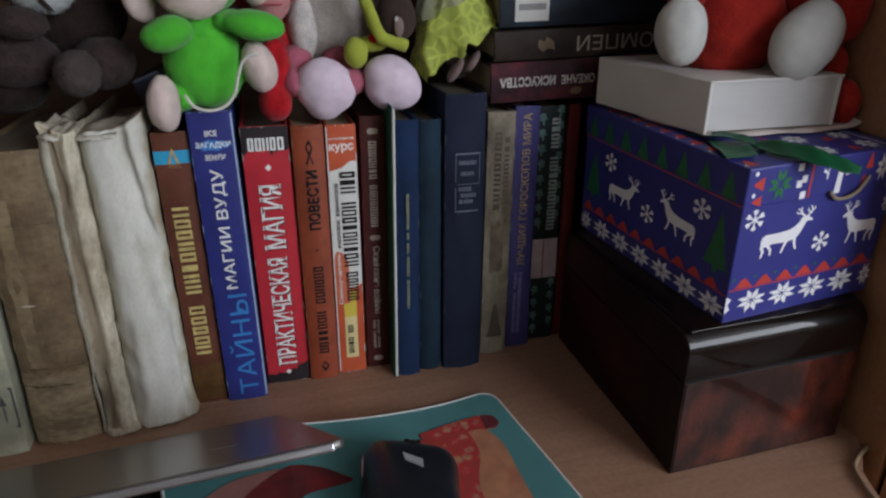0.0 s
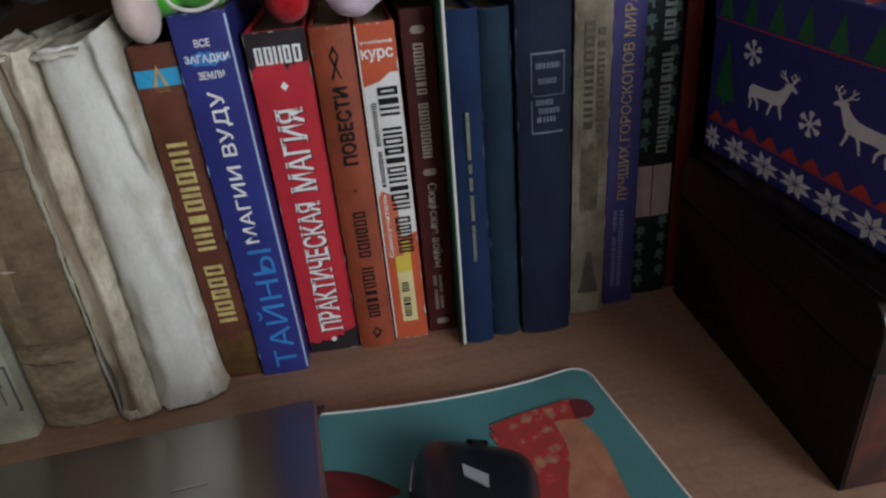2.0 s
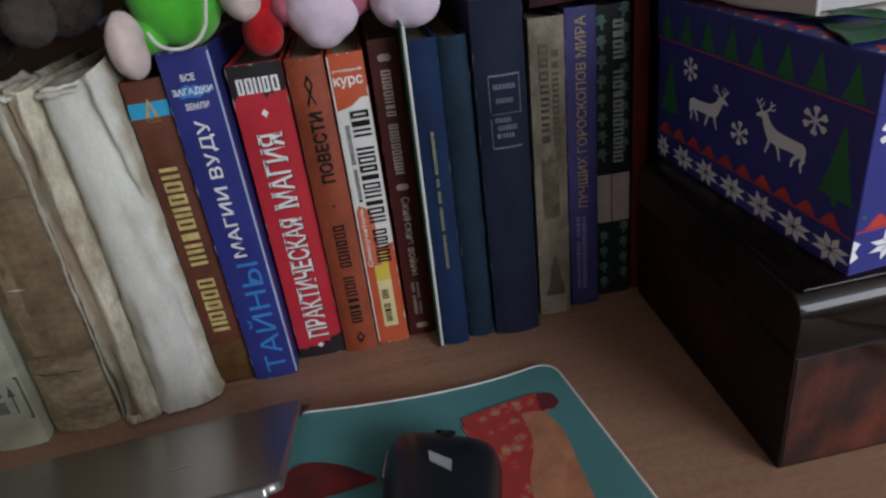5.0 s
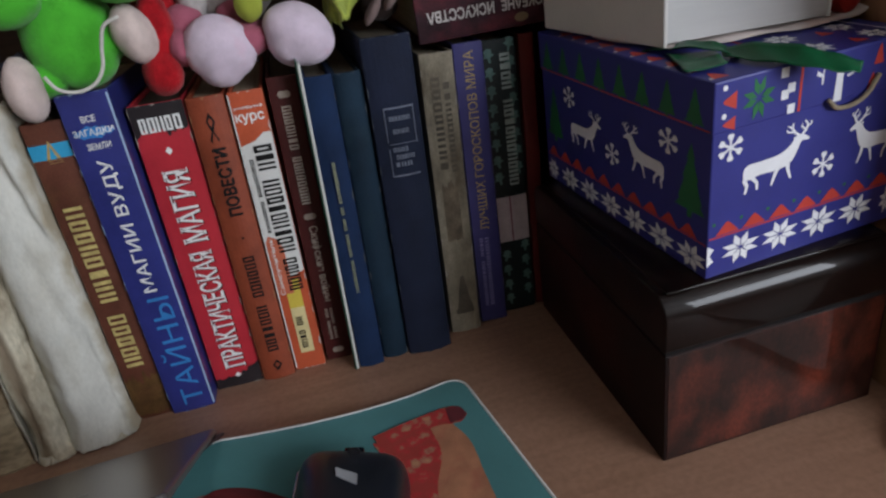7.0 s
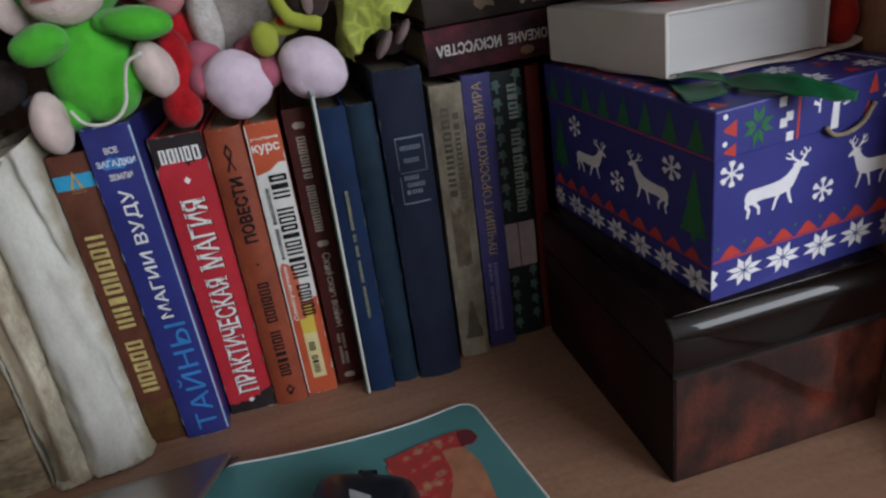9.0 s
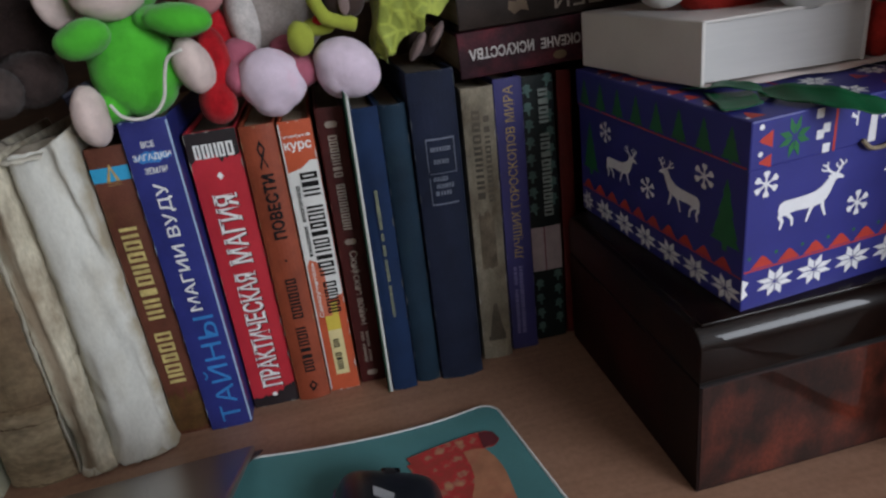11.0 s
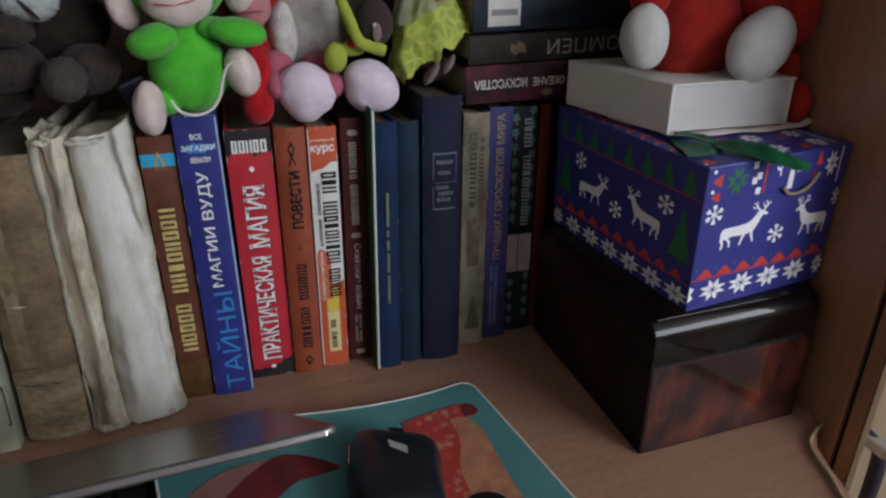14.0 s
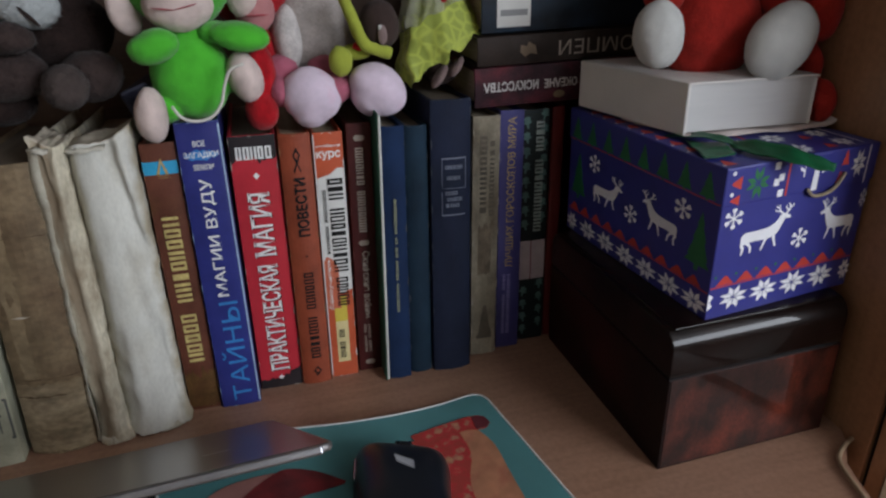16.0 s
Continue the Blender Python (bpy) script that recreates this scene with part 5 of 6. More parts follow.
def soft_limb(name, blobs, mats, root, seed, fuzz, pile):
    """One stuffed part, grown together from round lumps."""
    bm = bmesh.new()
    for c, r, turn, mi in blobs:
        t = Matrix.Translation(c) @ Euler([radians(a) for a in turn]).to_matrix().to_4x4() @ Matrix.Diagonal((*r, 1))
        for v in bmesh.ops.create_icosphere(bm, subdivisions=4, radius=1.0)["verts"]:
            p = v.co.copy()
            k = 1 + 0.06 * noise.noise(p * 1.3 + Vector((seed, c[0] * 90, 0))) + 0.02 * noise.noise(p * 4 + Vector((seed, 0, c[2] * 70)))
            v.co = t @ (p * k)
    thin = min(min(b[1]) for b in blobs)
    normals = []
    if thin > 0.004:
        rough = mesh_ob("rough_toy", bm, mats)
        mod = rough.modifiers.new("skin", "REMESH")
        mod.mode, mod.voxel_size = "VOXEL", 0.0012
        me = bpy.data.meshes.new_from_object(rough.evaluated_get(bpy.context.evaluated_depsgraph_get()))
        old = rough.data
        bpy.data.objects.remove(rough)
        bpy.data.meshes.remove(old)
        bm = bmesh.new()
        bm.from_mesh(me)
        bpy.data.meshes.remove(me)
        for _ in range(3):
            bmesh.ops.smooth_vert(bm, verts=bm.verts, factor=0.5, use_axis_x=True, use_axis_y=True, use_axis_z=True)
        bm.normal_update()
        for v in bm.verts:
            v.co += v.normal * fuzz * (noise.noise(v.co * 420 + Vector((seed, 3, 1))) + 0.6 * noise.noise(v.co * 950))
        # short pile: small blades of fibre, shaded like the cloth under them
        bm.normal_update()
        for v in bm.verts:
            normals.append(v.normal.copy())
        rnd = random.Random(seed)
        faces = list(bm.faces)
        for _ in range(int(len(faces) * pile[0])):
            f = rnd.choice(faces)
            c, nrm = f.calc_center_median(), f.normal
            t = nrm.orthogonal().normalized()
            t.rotate(Matrix.Rotation(rnd.uniform(0, 6.28), 3, nrm))
            wdt, ln = pile[1] * rnd.uniform(0.12, 0.22), pile[1] * rnd.uniform(0.6, 1.2)
            tipv = c + (nrm.cross(t) + nrm * rnd.uniform(0.15, 0.55)).normalized() * ln
            q = bm.faces.new((bm.verts.new(c - t * wdt), bm.verts.new(c + t * wdt), bm.verts.new(tipv)))
            q.normal_update()
            if q.normal.dot(nrm) < 0:
                q.normal_flip()
            lean = (nrm * 2 + (tipv - c).normalized()).normalized()
            normals.extend((nrm.copy(), nrm.copy(), lean))
    for f in bm.faces:
        f.material_index, f.smooth = 0, True
    bmesh.ops.translate(bm, verts=bm.verts, vec=-root.matrix_world.translation)
    ob = part(name, bm, mats[blobs[0][3]], root, "", True)
    if normals:
        ob.data.normals_split_custom_set_from_vertices(normals)
    return ob


def soft_toy(name, names, blobs, mats, label, seed=0, fuzz=0.00022, pile=(0.5, 0.0016)):
    """Stuffed toy. blobs: centre, half sizes, turn in degrees, material; names: the part that each belongs to."""
    low = min(c[2] - r[2] for c, r, _, _ in blobs)
    root = base(name, Matrix.Translation((blobs[0][0][0], blobs[0][0][1], low)), label, "soft toy", "soft toys on the books")
    groups = {}
    for key, b in zip(names.split(), blobs, strict=True):
        groups.setdefault(key, []).append(b)
    for k, (key, some) in enumerate(groups.items()):
        soft_limb(key.rstrip("0123456789"), some, mats, root, seed + 0.37 * k, fuzz, pile)
    return root


Z3 = (0, 0, 0)
P_GREEN = plush("green_plush", (0.075, 0.45, 0.032), sheen=0.25)
P_BEIGE = plush("beige_plush", (0.66, 0.53, 0.49), sheen=0.25)
P_RED = plush("red_plush", (0.40, 0.008, 0.014), 0.3, sheen=0.15, bump=0.9, fine=700)
P_PINKF = plush("pale_pink_face", (0.46, 0.20, 0.20))
P_MOUTH = plush("pink_stitch", (0.45, 0.08, 0.10))
P_GREY = plush("grey_fur", (0.36, 0.315, 0.29), 0.2, bump=0.9, fine=500)
P_PALE = plush("pale_fur", (0.52, 0.48, 0.46), 0.2, bump=0.9, fine=500)
P_PINK = plush("pink_plush", (0.40, 0.11, 0.16))
P_FOOT = plush("pale_pink_plush", (0.70, 0.575, 0.68), 0.1, sheen=0.2, col2=(0.70, 0.44, 0.55))
P_BROWN = plush("dark_brown_fur", (0.024, 0.014, 0.012), 0.3, bump=1.0, fine=500)
P_BROWN2 = plush("warm_brown_fur", (0.048, 0.032, 0.029), 0.25, bump=0.9, fine=500)
P_ORANGE = plush("orange_red_fur", (0.37, 0.022, 0.015), 0.2, bump=1.0, fine=600)
P_WHITE = plush("white_plush", (0.52, 0.52, 0.50), 0.08)
P_YELLOW = plush("yellow_green_felt", (0.32, 0.36, 0.05), 0.12)

soft_toy("toy_monkey", "body body head face ear1 ear2 arm1 arm2 arm2 foot1 foot2 body body mouth mouth2", [
    ((0.027, 0.512, 0.257), (0.026, 0.024, 0.032), (-6, 0, 0), 0),
    ((0.032, 0.514, 0.279), (0.0155, 0.016, 0.016), Z3, 0),
    ((0.028, 0.520, 0.313), (0.033, 0.027, 0.028), Z3, 0),
    ((0.0275, 0.500, 0.3015), (0.0218, 0.017, 0.0165), Z3, 1),
    ((-0.0075, 0.514, 0.2985), (0.0102, 0.006, 0.0165), (0, -14, 20), 1),
    ((0.068, 0.520, 0.305), (0.011, 0.006, 0.016), (0, 10, -20), 1),
    ((0.009, 0.490, 0.278), (0.0165, 0.013, 0.0108), (0, -14, 0), 0),
    ((0.0635, 0.494, 0.2805), (0.0195, 0.012, 0.0098), (0, 10, 0), 0),
    ((0.048, 0.502, 0.2835), (0.012, 0.010, 0.0070), Z3, 0),
    ((-0.0005, 0.490, 0.2345), (0.0104, 0.014, 0.0190), (12, 4, 0), 1),
    ((0.0625, 0.505, 0.2520), (0.0118, 0.014, 0.0180), (12, -14, 0), 1),
    ((0.008, 0.505, 0.236), (0.012, 0.016, 0.011), Z3, 0),
    ((0.048, 0.514, 0.250), (0.011, 0.014, 0.010), Z3, 0),
    ((0.020, 0.4838, 0.3008), (0.0075, 0.0022, 0.00045), (0, 8, 0), 2),
    ((0.033, 0.4838, 0.3014), (0.0075, 0.0022, 0.00045), (0, -12, 0), 2),
], [P_GREEN, P_BEIGE, P_MOUTH], "bright green plush monkey with beige feet", 1)
bm = bmesh.new()
tube(bm, smooth_path([(0.014, 0.482, 0.241), (0.019, 0.480, 0.2335), (0.028, 0.479, 0.2305), (0.038, 0.480, 0.2325), (0.045, 0.481, 0.240), (0.049, 0.480, 0.252), (0.054, 0.478, 0.262), (0.063, 0.477, 0.2655)], 6), 0.0011, 7)
tagged(mesh_ob("cord", bm, material("white_cord", (0.62, 0.60, 0.55), 0.8, 0.1, 300, 2200, 0.3), True), "white cord tied round the green toy", "cord")
note = base("notebook", pose(-0.0105, 0.512, 0.2145, -4, -20, 0), "thin dark blue notebook tucked behind the green toy", "notebook")
part("cover", box(0.0, 0.0200, 0.0, 0.110, 0.0, 0.0330, 0.0012, 2), paper("midnight_blue_cover", (0.008, 0.009, 0.024), 0.2, 0.5), note)
part("page_block", box(0.0012, 0.0188, -0.0006, 0.108, 0.0312, 0.0336, 0.0004, 1), paper("grey_sheets", (0.05, 0.05, 0.07), 0.1, 0.8), note, "grey paper edge")
soft_toy("toy_monkey", "body leg leg head face mouth", [
    ((0.073, 0.542, 0.256), (0.015, 0.017, 0.030), Z3, 0),
    ((0.0705, 0.510, 0.2265), (0.0118, 0.014, 0.0140), Z3, 0),
    ((0.0735, 0.518, 0.250), (0.0105, 0.013, 0.0230), Z3, 0),
    ((0.072, 0.545, 0.305), (0.028, 0.022, 0.024), Z3, 0),
    ((0.075, 0.528, 0.294), (0.0140, 0.012, 0.0165), Z3, 1),
    ((0.076, 0.5155, 0.291), (0.008, 0.0030, 0.0007), Z3, 2),
], [P_RED, P_PINKF, P_MOUTH], "red plush toy with a pink face", 2)
soft_toy("toy_rabbit", "body arm leg1 leg2 leg1 foot1 foot1 foot2 foot2 leg2 head", [
    ((0.117, 0.556, 0.276), (0.034, 0.026, 0.038), Z3, 0),
    ((0.096, 0.538, 0.272), (0.011, 0.013, 0.024), Z3, 1),
    ((0.088, 0.530, 0.251), (0.0125, 0.014, 0.011), Z3, 2),
    ((0.120, 0.535, 0.250), (0.012, 0.014, 0.009), Z3, 2),
    ((0.085, 0.522, 0.238), (0.010, 0.020, 0.012), Z3, 2),
    ((0.1065, 0.512, 0.2340), (0.0220, 0.019, 0.0200), (0, 25, 0), 3),
    ((0.1055, 0.512, 0.2262), (0.0155, 0.016, 0.0155), (0, 0, 0), 3),
    ((0.156, 0.511, 0.2345), (0.0228, 0.019, 0.0178), (0, 38, 0), 3),
    ((0.152, 0.511, 0.2345), (0.0165, 0.017, 0.0195), (0, 12, 0), 3),
    ((0.120, 0.525, 0.236), (0.020, 0.024, 0.012), Z3, 2),
    ((0.117, 0.560, 0.320), (0.028, 0.024, 0.026), Z3, 0),
], [P_GREY, P_PALE, P_PINK, P_FOOT], "grey plush toy with big pale pink feet", 3, fuzz=0.00014, pile=(0.5, 0.0011))
soft_toy("toy_bear", "leg1 arm paw leg2 body leg3 leg4 muzzle head nose", [
    ((-0.0891, 0.528, 0.2613), (0.0258, 0.022, 0.0170), Z3, 1),
    ((-0.0780, 0.512, 0.2860), (0.0150, 0.014, 0.0100), Z3, 1),
    ((-0.0505, 0.503, 0.2548), (0.0138, 0.014, 0.0146), Z3, 3),
    ((-0.0378, 0.526, 0.2571), (0.0200, 0.018, 0.0170), Z3, 1),
    ((-0.060, 0.560, 0.285), (0.036, 0.026, 0.030), Z3, 0),
    ((-0.102, 0.540, 0.240), (0.022, 0.022, 0.014), Z3, 0),
    ((-0.130, 0.540, 0.262), (0.022, 0.022, 0.030), Z3, 0),
    ((-0.0640, 0.520, 0.3045), (0.0190, 0.014, 0.0145), (0, 8, 0), 2),
    ((-0.085, 0.552, 0.316), (0.040, 0.030, 0.020), Z3, 0),
    ((-0.0615, 0.5068, 0.2990), (0.0012, 0.0030, 0.0085), (0, -38, 0), 0),
], [P_BROWN, P_BROWN2, plush("pale_grey_fur", (0.40, 0.42, 0.42), 0.1), plush("grey_brown_paw", (0.072, 0.054, 0.049), 0.2)], "dark brown shaggy plush toy on the old books", 4, fuzz=0.0006, pile=(0.6, 0.0026))
soft_toy("toy_fox", "body head foot1 foot2 arm arm tail1 tail2 tail2", [
    ((0.377, 0.432, 0.274), (0.037, 0.030, 0.038), Z3, 0),
    ((0.377, 0.440, 0.318), (0.032, 0.028, 0.026), Z3, 0),
    ((0.3240, 0.410, 0.2745), (0.0167, 0.014, 0.0220), (0, -5, 0), 1),
    ((0.3990, 0.386, 0.2685), (0.0222, 0.0135, 0.0272), (0, 44, 0), 1),
    ((0.418, 0.408, 0.296), (0.020, 0.018, 0.020), Z3, 0),
    ((0.4335, 0.396, 0.2870), (0.0140, 0.014, 0.0230), (0, -8, 0), 0),
    ((0.338, 0.430, 0.300), (0.014, 0.014, 0.018), Z3, 0),
    ((0.4388, 0.386, 0.2265), (0.0085, 0.012, 0.0150), Z3, 0),
    ((0.4350, 0.410, 0.248), (0.0110, 0.022, 0.020), Z3, 0),
], [P_ORANGE, P_WHITE], "orange-red plush toy with white feet", 5, fuzz=0.00014, pile=(0.4, 0.0010))

# doll in a netted yellow skirt: one plain mesh
P_NET = material("yellow_net", (0.42, 0.46, 0.06), 0.7, 0.4, 190, 900, 0.6, sheen=0.2, col2=(0.24, 0.27, 0.03), mix=0.4)
n_, l_ = P_NET.node_tree.nodes, P_NET.node_tree.links.new
cell = n_.new("ShaderNodeTexVoronoi")
cell.feature = "DISTANCE_TO_EDGE"
cell.inputs["Scale"].default_value = 100
co_ = n_.new("ShaderNodeTexCoord")
l_(co_.outputs["Object"], cell.inputs["Vector"])
mesh_ramp = n_.new("ShaderNodeValToRGB")
for e_, p, c in zip(mesh_ramp.color_ramp.elements, (0.02, 0.15), ((0.42, 0.48, 0.070, 1), (0.28, 0.335, 0.048, 1))):
    e_.position, e_.color = p, c
l_(cell.outputs["Distance"], mesh_ramp.inputs["Fac"])
l_(mesh_ramp.outputs["Color"], n_["Principled BSDF"].inputs["Base Color"])
P_GAUZE = material("pale_gauze", (0.40, 0.40, 0.30), 0.8, 0.15, 120, 1500, 0.3)
P_GAUZE.node_tree.nodes["Principled BSDF"].inputs["Alpha"].default_value = 0.5
P_DOLL = plush("dark_brown_cloth", (0.045, 0.028, 0.024), 0.2)
P_SKIN = plush("tan_cloth", (0.22, 0.155, 0.145), 0.15)
bm = bmesh.new()
ringn, rows = 220, 26
grid = []
for j in range(rows + 1):
    v = j / rows
    ringv = []
    for i in range(ringn):
        a = 2 * math.pi * i / ringn
        ruff = 1 + v * (0.06 * math.sin(a * 7) + 0.02 * math.sin(a * 15 + 1))
        rad = (0.013 + 0.026 * math.sqrt(v)) * ruff
        cx, cz = 0.211 - 0.005 * math.sin(math.pi * v), 0.305 - 0.052 * v
        ringv.append(bm.verts.new((cx + 0.88 * rad * math.cos(a), 0.532 + 0.65 * rad * math.sin(a), cz + v * 0.56 * rad * math.cos(a) + 0.003 * v * math.sin(a * 13 + 2))))
    grid.append(ringv)
for j in range(rows):
    for i in range(ringn):
        bm.faces.new((grid[j][i], grid[j][(i + 1) % ringn], grid[j + 1][(i + 1) % ringn], grid[j + 1][i]))
for row, ringv in enumerate(grid):
    for v in ringv:
        k = row / rows
        v.co += k * 0.007 * Vector((noise.noise(v.co * 70), 0.7 * noise.noise(v.co * 62 + Vector((5, 5, 0))), noise.noise(v.co * 55 + Vector((0, 5, 5)))))
        v.co += k * Vector((0.0010 * noise.noise(v.co * 170), 0.0010 * noise.noise(v.co * 170 + Vector((9, 0, 0))), 0.0018 * noise.noise(v.co * 140 + Vector((0, 9, 0))) ))
gauze = []
for j in range(9):
    v = j / 8
    ringv = []
    for i in range(120):
        a = 2 * math.pi * i / 120
        rad = 0.020 + 0.013 * v + 0.002 * v * math.sin(a * 9) + 0.0015 * v * math.sin(a * 17 + 1)
        p = Vector((0.209 + 0.95 * rad * math.cos(a), 0.530 + 0.70 * rad * math.sin(a), 0.322 - 0.034 * v + 0.45 * v * rad * math.cos(a)))
        ringv.append(bm.verts.new(p + v * 0.006 * Vector((noise.noise(p * 90), noise.noise(p * 90 + Vector((4, 0, 0))), noise.noise(p * 80)))))
    gauze.append(ringv)
veil = set()
for j in range(8):
    for i in range(120):
        veil.add(bm.faces.new((gauze[j][i], gauze[j][(i + 1) % 120], gauze[j + 1][(i + 1) % 120], gauze[j + 1][i])))
for f in bm.faces:
    f.material_index, f.smooth = 6 if f in veil else 0, True
for c, r, mi in [((0.203, 0.530, 0.300), (0.016, 0.014, 0.016), 3), ((0.161, 0.517, 0.279), (0.0145, 0.013, 0.018), 1), ((0.1605, 0.5035, 0.274), (0.0035, 0.002, 0.007), 2),
                 ((0.2043, 0.514, 0.2394), (0.0042, 0.007, 0.0085), 2), ((0.2176, 0.514, 0.2453), (0.0040, 0.007, 0.0075), 2), ((0.212, 0.535, 0.239), (0.012, 0.008, 0.010), 1),
                 ((0.130, 0.510, 0.257), (0.0085, 0.008, 0.0110), 4), ((0.143, 0.516, 0.262), (0.012, 0.007, 0.006), 4),
                 ((0.209, 0.514, 0.297), (0.004, 0.004, 0.005), 5), ((0.144, 0.5105, 0.2665), (0.0045, 0.003, 0.0035), 5), ((0.1590, 0.5032, 0.2790), (0.0016, 0.0012, 0.0022), 3)]:
    made = bmesh.ops.create_icosphere(bm, subdivisions=3, radius=1.0)["verts"]
    for v in made:
        p = v.co.copy()
        v.co = Vector(c) + Vector((p.x * r[0], p.y * r[1], p.z * r[2])) * (1 + 0.08 * noise.noise(p * 2 + Vector(c) * 60))
        if mi == 2 and c[2] < 0.26:
            v.co.x += 0.6 * (v.co.z - c[2])
    for f in {f for v in made for f in v.link_faces}:
        f.material_index, f.smooth = mi, True
n0 = len(bm.faces)
tube(bm, smooth_path([(0.136, 0.512, 0.300), (0.141, 0.506, 0.284), (0.148, 0.503, 0.268), (0.166, 0.506, 0.2605)], 6), 0.0044, 10)
bm.faces.ensure_lookup_table()
for v in {v for f in bm.faces[n0:] for v in f.verts}:
    v.co += 0.0012 * Vector((noise.noise(v.co * 140), noise.noise(v.co * 140 + Vector((7, 0, 0))), noise.noise(v.co * 150)))
for f in bm.faces[n0:]:
    f.material_index, f.smooth = 4, True
tagged(mesh_ob("doll", bm, [P_NET, P_DOLL, P_SKIN, plush("white_cloth", (0.5, 0.5, 0.48)), P_YELLOW, P_RED, P_GAUZE]), "small cloth doll in a ruffled yellow net skirt", "doll", "soft toys on the books")


# ---- laptop, half closed ----
M_LID = material("dark_gloss_lid", (0.21, 0.20, 0.198), 0.35, 0.05, 8, 1200, 0.0, metal=0.75, coat=0.2, coat_rough=0.15)
M_ALU = material("silver_rim", (0.52, 0.52, 0.54), 0.25, 0.05, 30, 900, 0.02, metal=1.0)
M_RIM = material("dull_silver_rim", (0.36, 0.36, 0.38), 0.32, 0.08, 30, 900, 0.02, metal=1.0)
M_PLAST = material("black_plastic", (0.012, 0.012, 0.014), 0.45, 0.15, 60, 1500, 0.1)
LX, LY, LZ0 = 0.069, 0.425, 0.019
laptop = base("laptop", pose(LX, LY, 0.0004, 0, 0, 3.0), "half-closed laptop with a dark glossy lid", "laptop")
LW, LD = 0.375, 0.245
part("base", box(-LW + 0.014, -0.030, -LD, -0.022, 0.002, LZ0, 0.003, 3), M_PLAST, laptop)
keyboard = part("keyboard", box(-LW + 0.02, -0.034, -0.130, -0.030, LZ0, LZ0 + 0.0008, 0.0004, 1), M_BLACK, laptop)
key = None
for r in range(5):
    for k in range(15):
        x, y = -LW + 0.033 + 0.0207 * k, -0.041 - 0.0195 * r
        if key is None:
            bm = box(-0.0085, 0.0085, -0.0080, 0.0080, 0, 0.0018, 0.0006, 1)
            key = part("key", bm, M_PLAST, keyboard)
            key.location = (x, y, LZ0 + 0.0008)
        else:
            o = new("key", key.data)
            o.parent, o.location = keyboard, (x, y, LZ0 + 0.0008)
part("touchpad", box(-LW / 2 - 0.045, -LW / 2 + 0.045, -0.225, -0.14, LZ0, LZ0 + 0.0006, 0.0003, 1), M_PLAST, laptop)
LIDLEN, RISE = 0.231, 34.0
lid_m = pose(0, -0.004, 0.017) @ pose(0, 0, 0, -RISE, 0, 0)


def lid_part(name, lims, mat, label, bevel, smooth=False):
    return part(name, box(*lims, bevel, 3), mat, lid, label)


bm = bmesh.new()
arc = lambda cx, cy, r, a0: [(cx + r * math.cos(radians(a0 + 18 * k)), cy + r * math.sin(radians(a0 + 18 * k))) for k in range(6)]
outline = arc(-0.0055, -LIDLEN + 0.005, 0.005, -90)[::-1] + arc(-LW + 0.008, -LIDLEN + 0.008, 0.008, 180)[::-1] + [(-LW + 0.020, -0.004), (-LW + 0.026, 0), (-0.028, 0), (-0.0225, -0.003)]
low = [bm.verts.new((x, y, 0.0022)) for x, y in outline]
high = [bm.verts.new((x, y, 0.0060)) for x, y in outline]
bm.faces.new(low)
bm.faces.new(high)
for k in range(len(outline)):
    j = (k + 1) % len(outline)
    bm.faces.new((low[k], low[j], high[j], high[k]))
bmesh.ops.recalc_face_normals(bm, faces=bm.faces)
bmesh.ops.bevel(bm, geom=[e for e in bm.edges if e.calc_face_angle(0) > 1.2], offset=0.0014, segments=3, profile=0.5, affect="EDGES")
lid = part("lid", bm, M_LID, laptop, "dark glossy laptop lid")
lid.matrix_local = lid_m
lid_part("rim", (-LW + 0.006, -0.0045, -LIDLEN - 0.0006, -LIDLEN + 0.005, 0.0016, 0.0056), M_RIM, "silver front edge of the lid", 0.0012)
lid_part("bezel", (-LW + 0.018, -0.018, -LIDLEN + 0.012, -0.002, 0.0006, 0.0020), M_PLAST, "dark bezel", 0.0006)
lid_part("screen", (-LW + 0.024, -0.024, -LIDLEN + 0.018, -0.014, 0.0000, 0.0005), M_PLAST, "dark screen", 0.0004)
lid_part("logo_bar", (-0.0570, -0.0450, -0.1635, -0.1610, 0.0059, 0.0062), M_RIM, "small silver mark", 0.0001)
for x in (-0.07, -LW + 0.07):
    bm = bmesh.new()
    tube(bm, [(x - 0.02, -0.010, 0.0145), (x + 0.02, -0.010, 0.0145)], 0.0050, 12)
    part("hinge", bm, M_PLAST, laptop, "", True)

# ---- mouse mat, partly lying on the laptop ----
MAT_M = pose(0.2085, 0.432, 0.0, 0, 0, 9.8)
MW, MD = 0.243, 0.185


def mat_z(x, y):
    """Height of the mat's top: it rises in a long sweep on to the laptop."""
    run = max(0.0, (0.2085 - (MAT_M @ Vector((x, y, 0))).x) / 0.985 - 0.03)
    return 0.0034 + min(0.0232, 0.61 * run ** 1.6)


def mat_point(x, y, lift=0.0):
    return x, y, mat_z(x, y) + lift


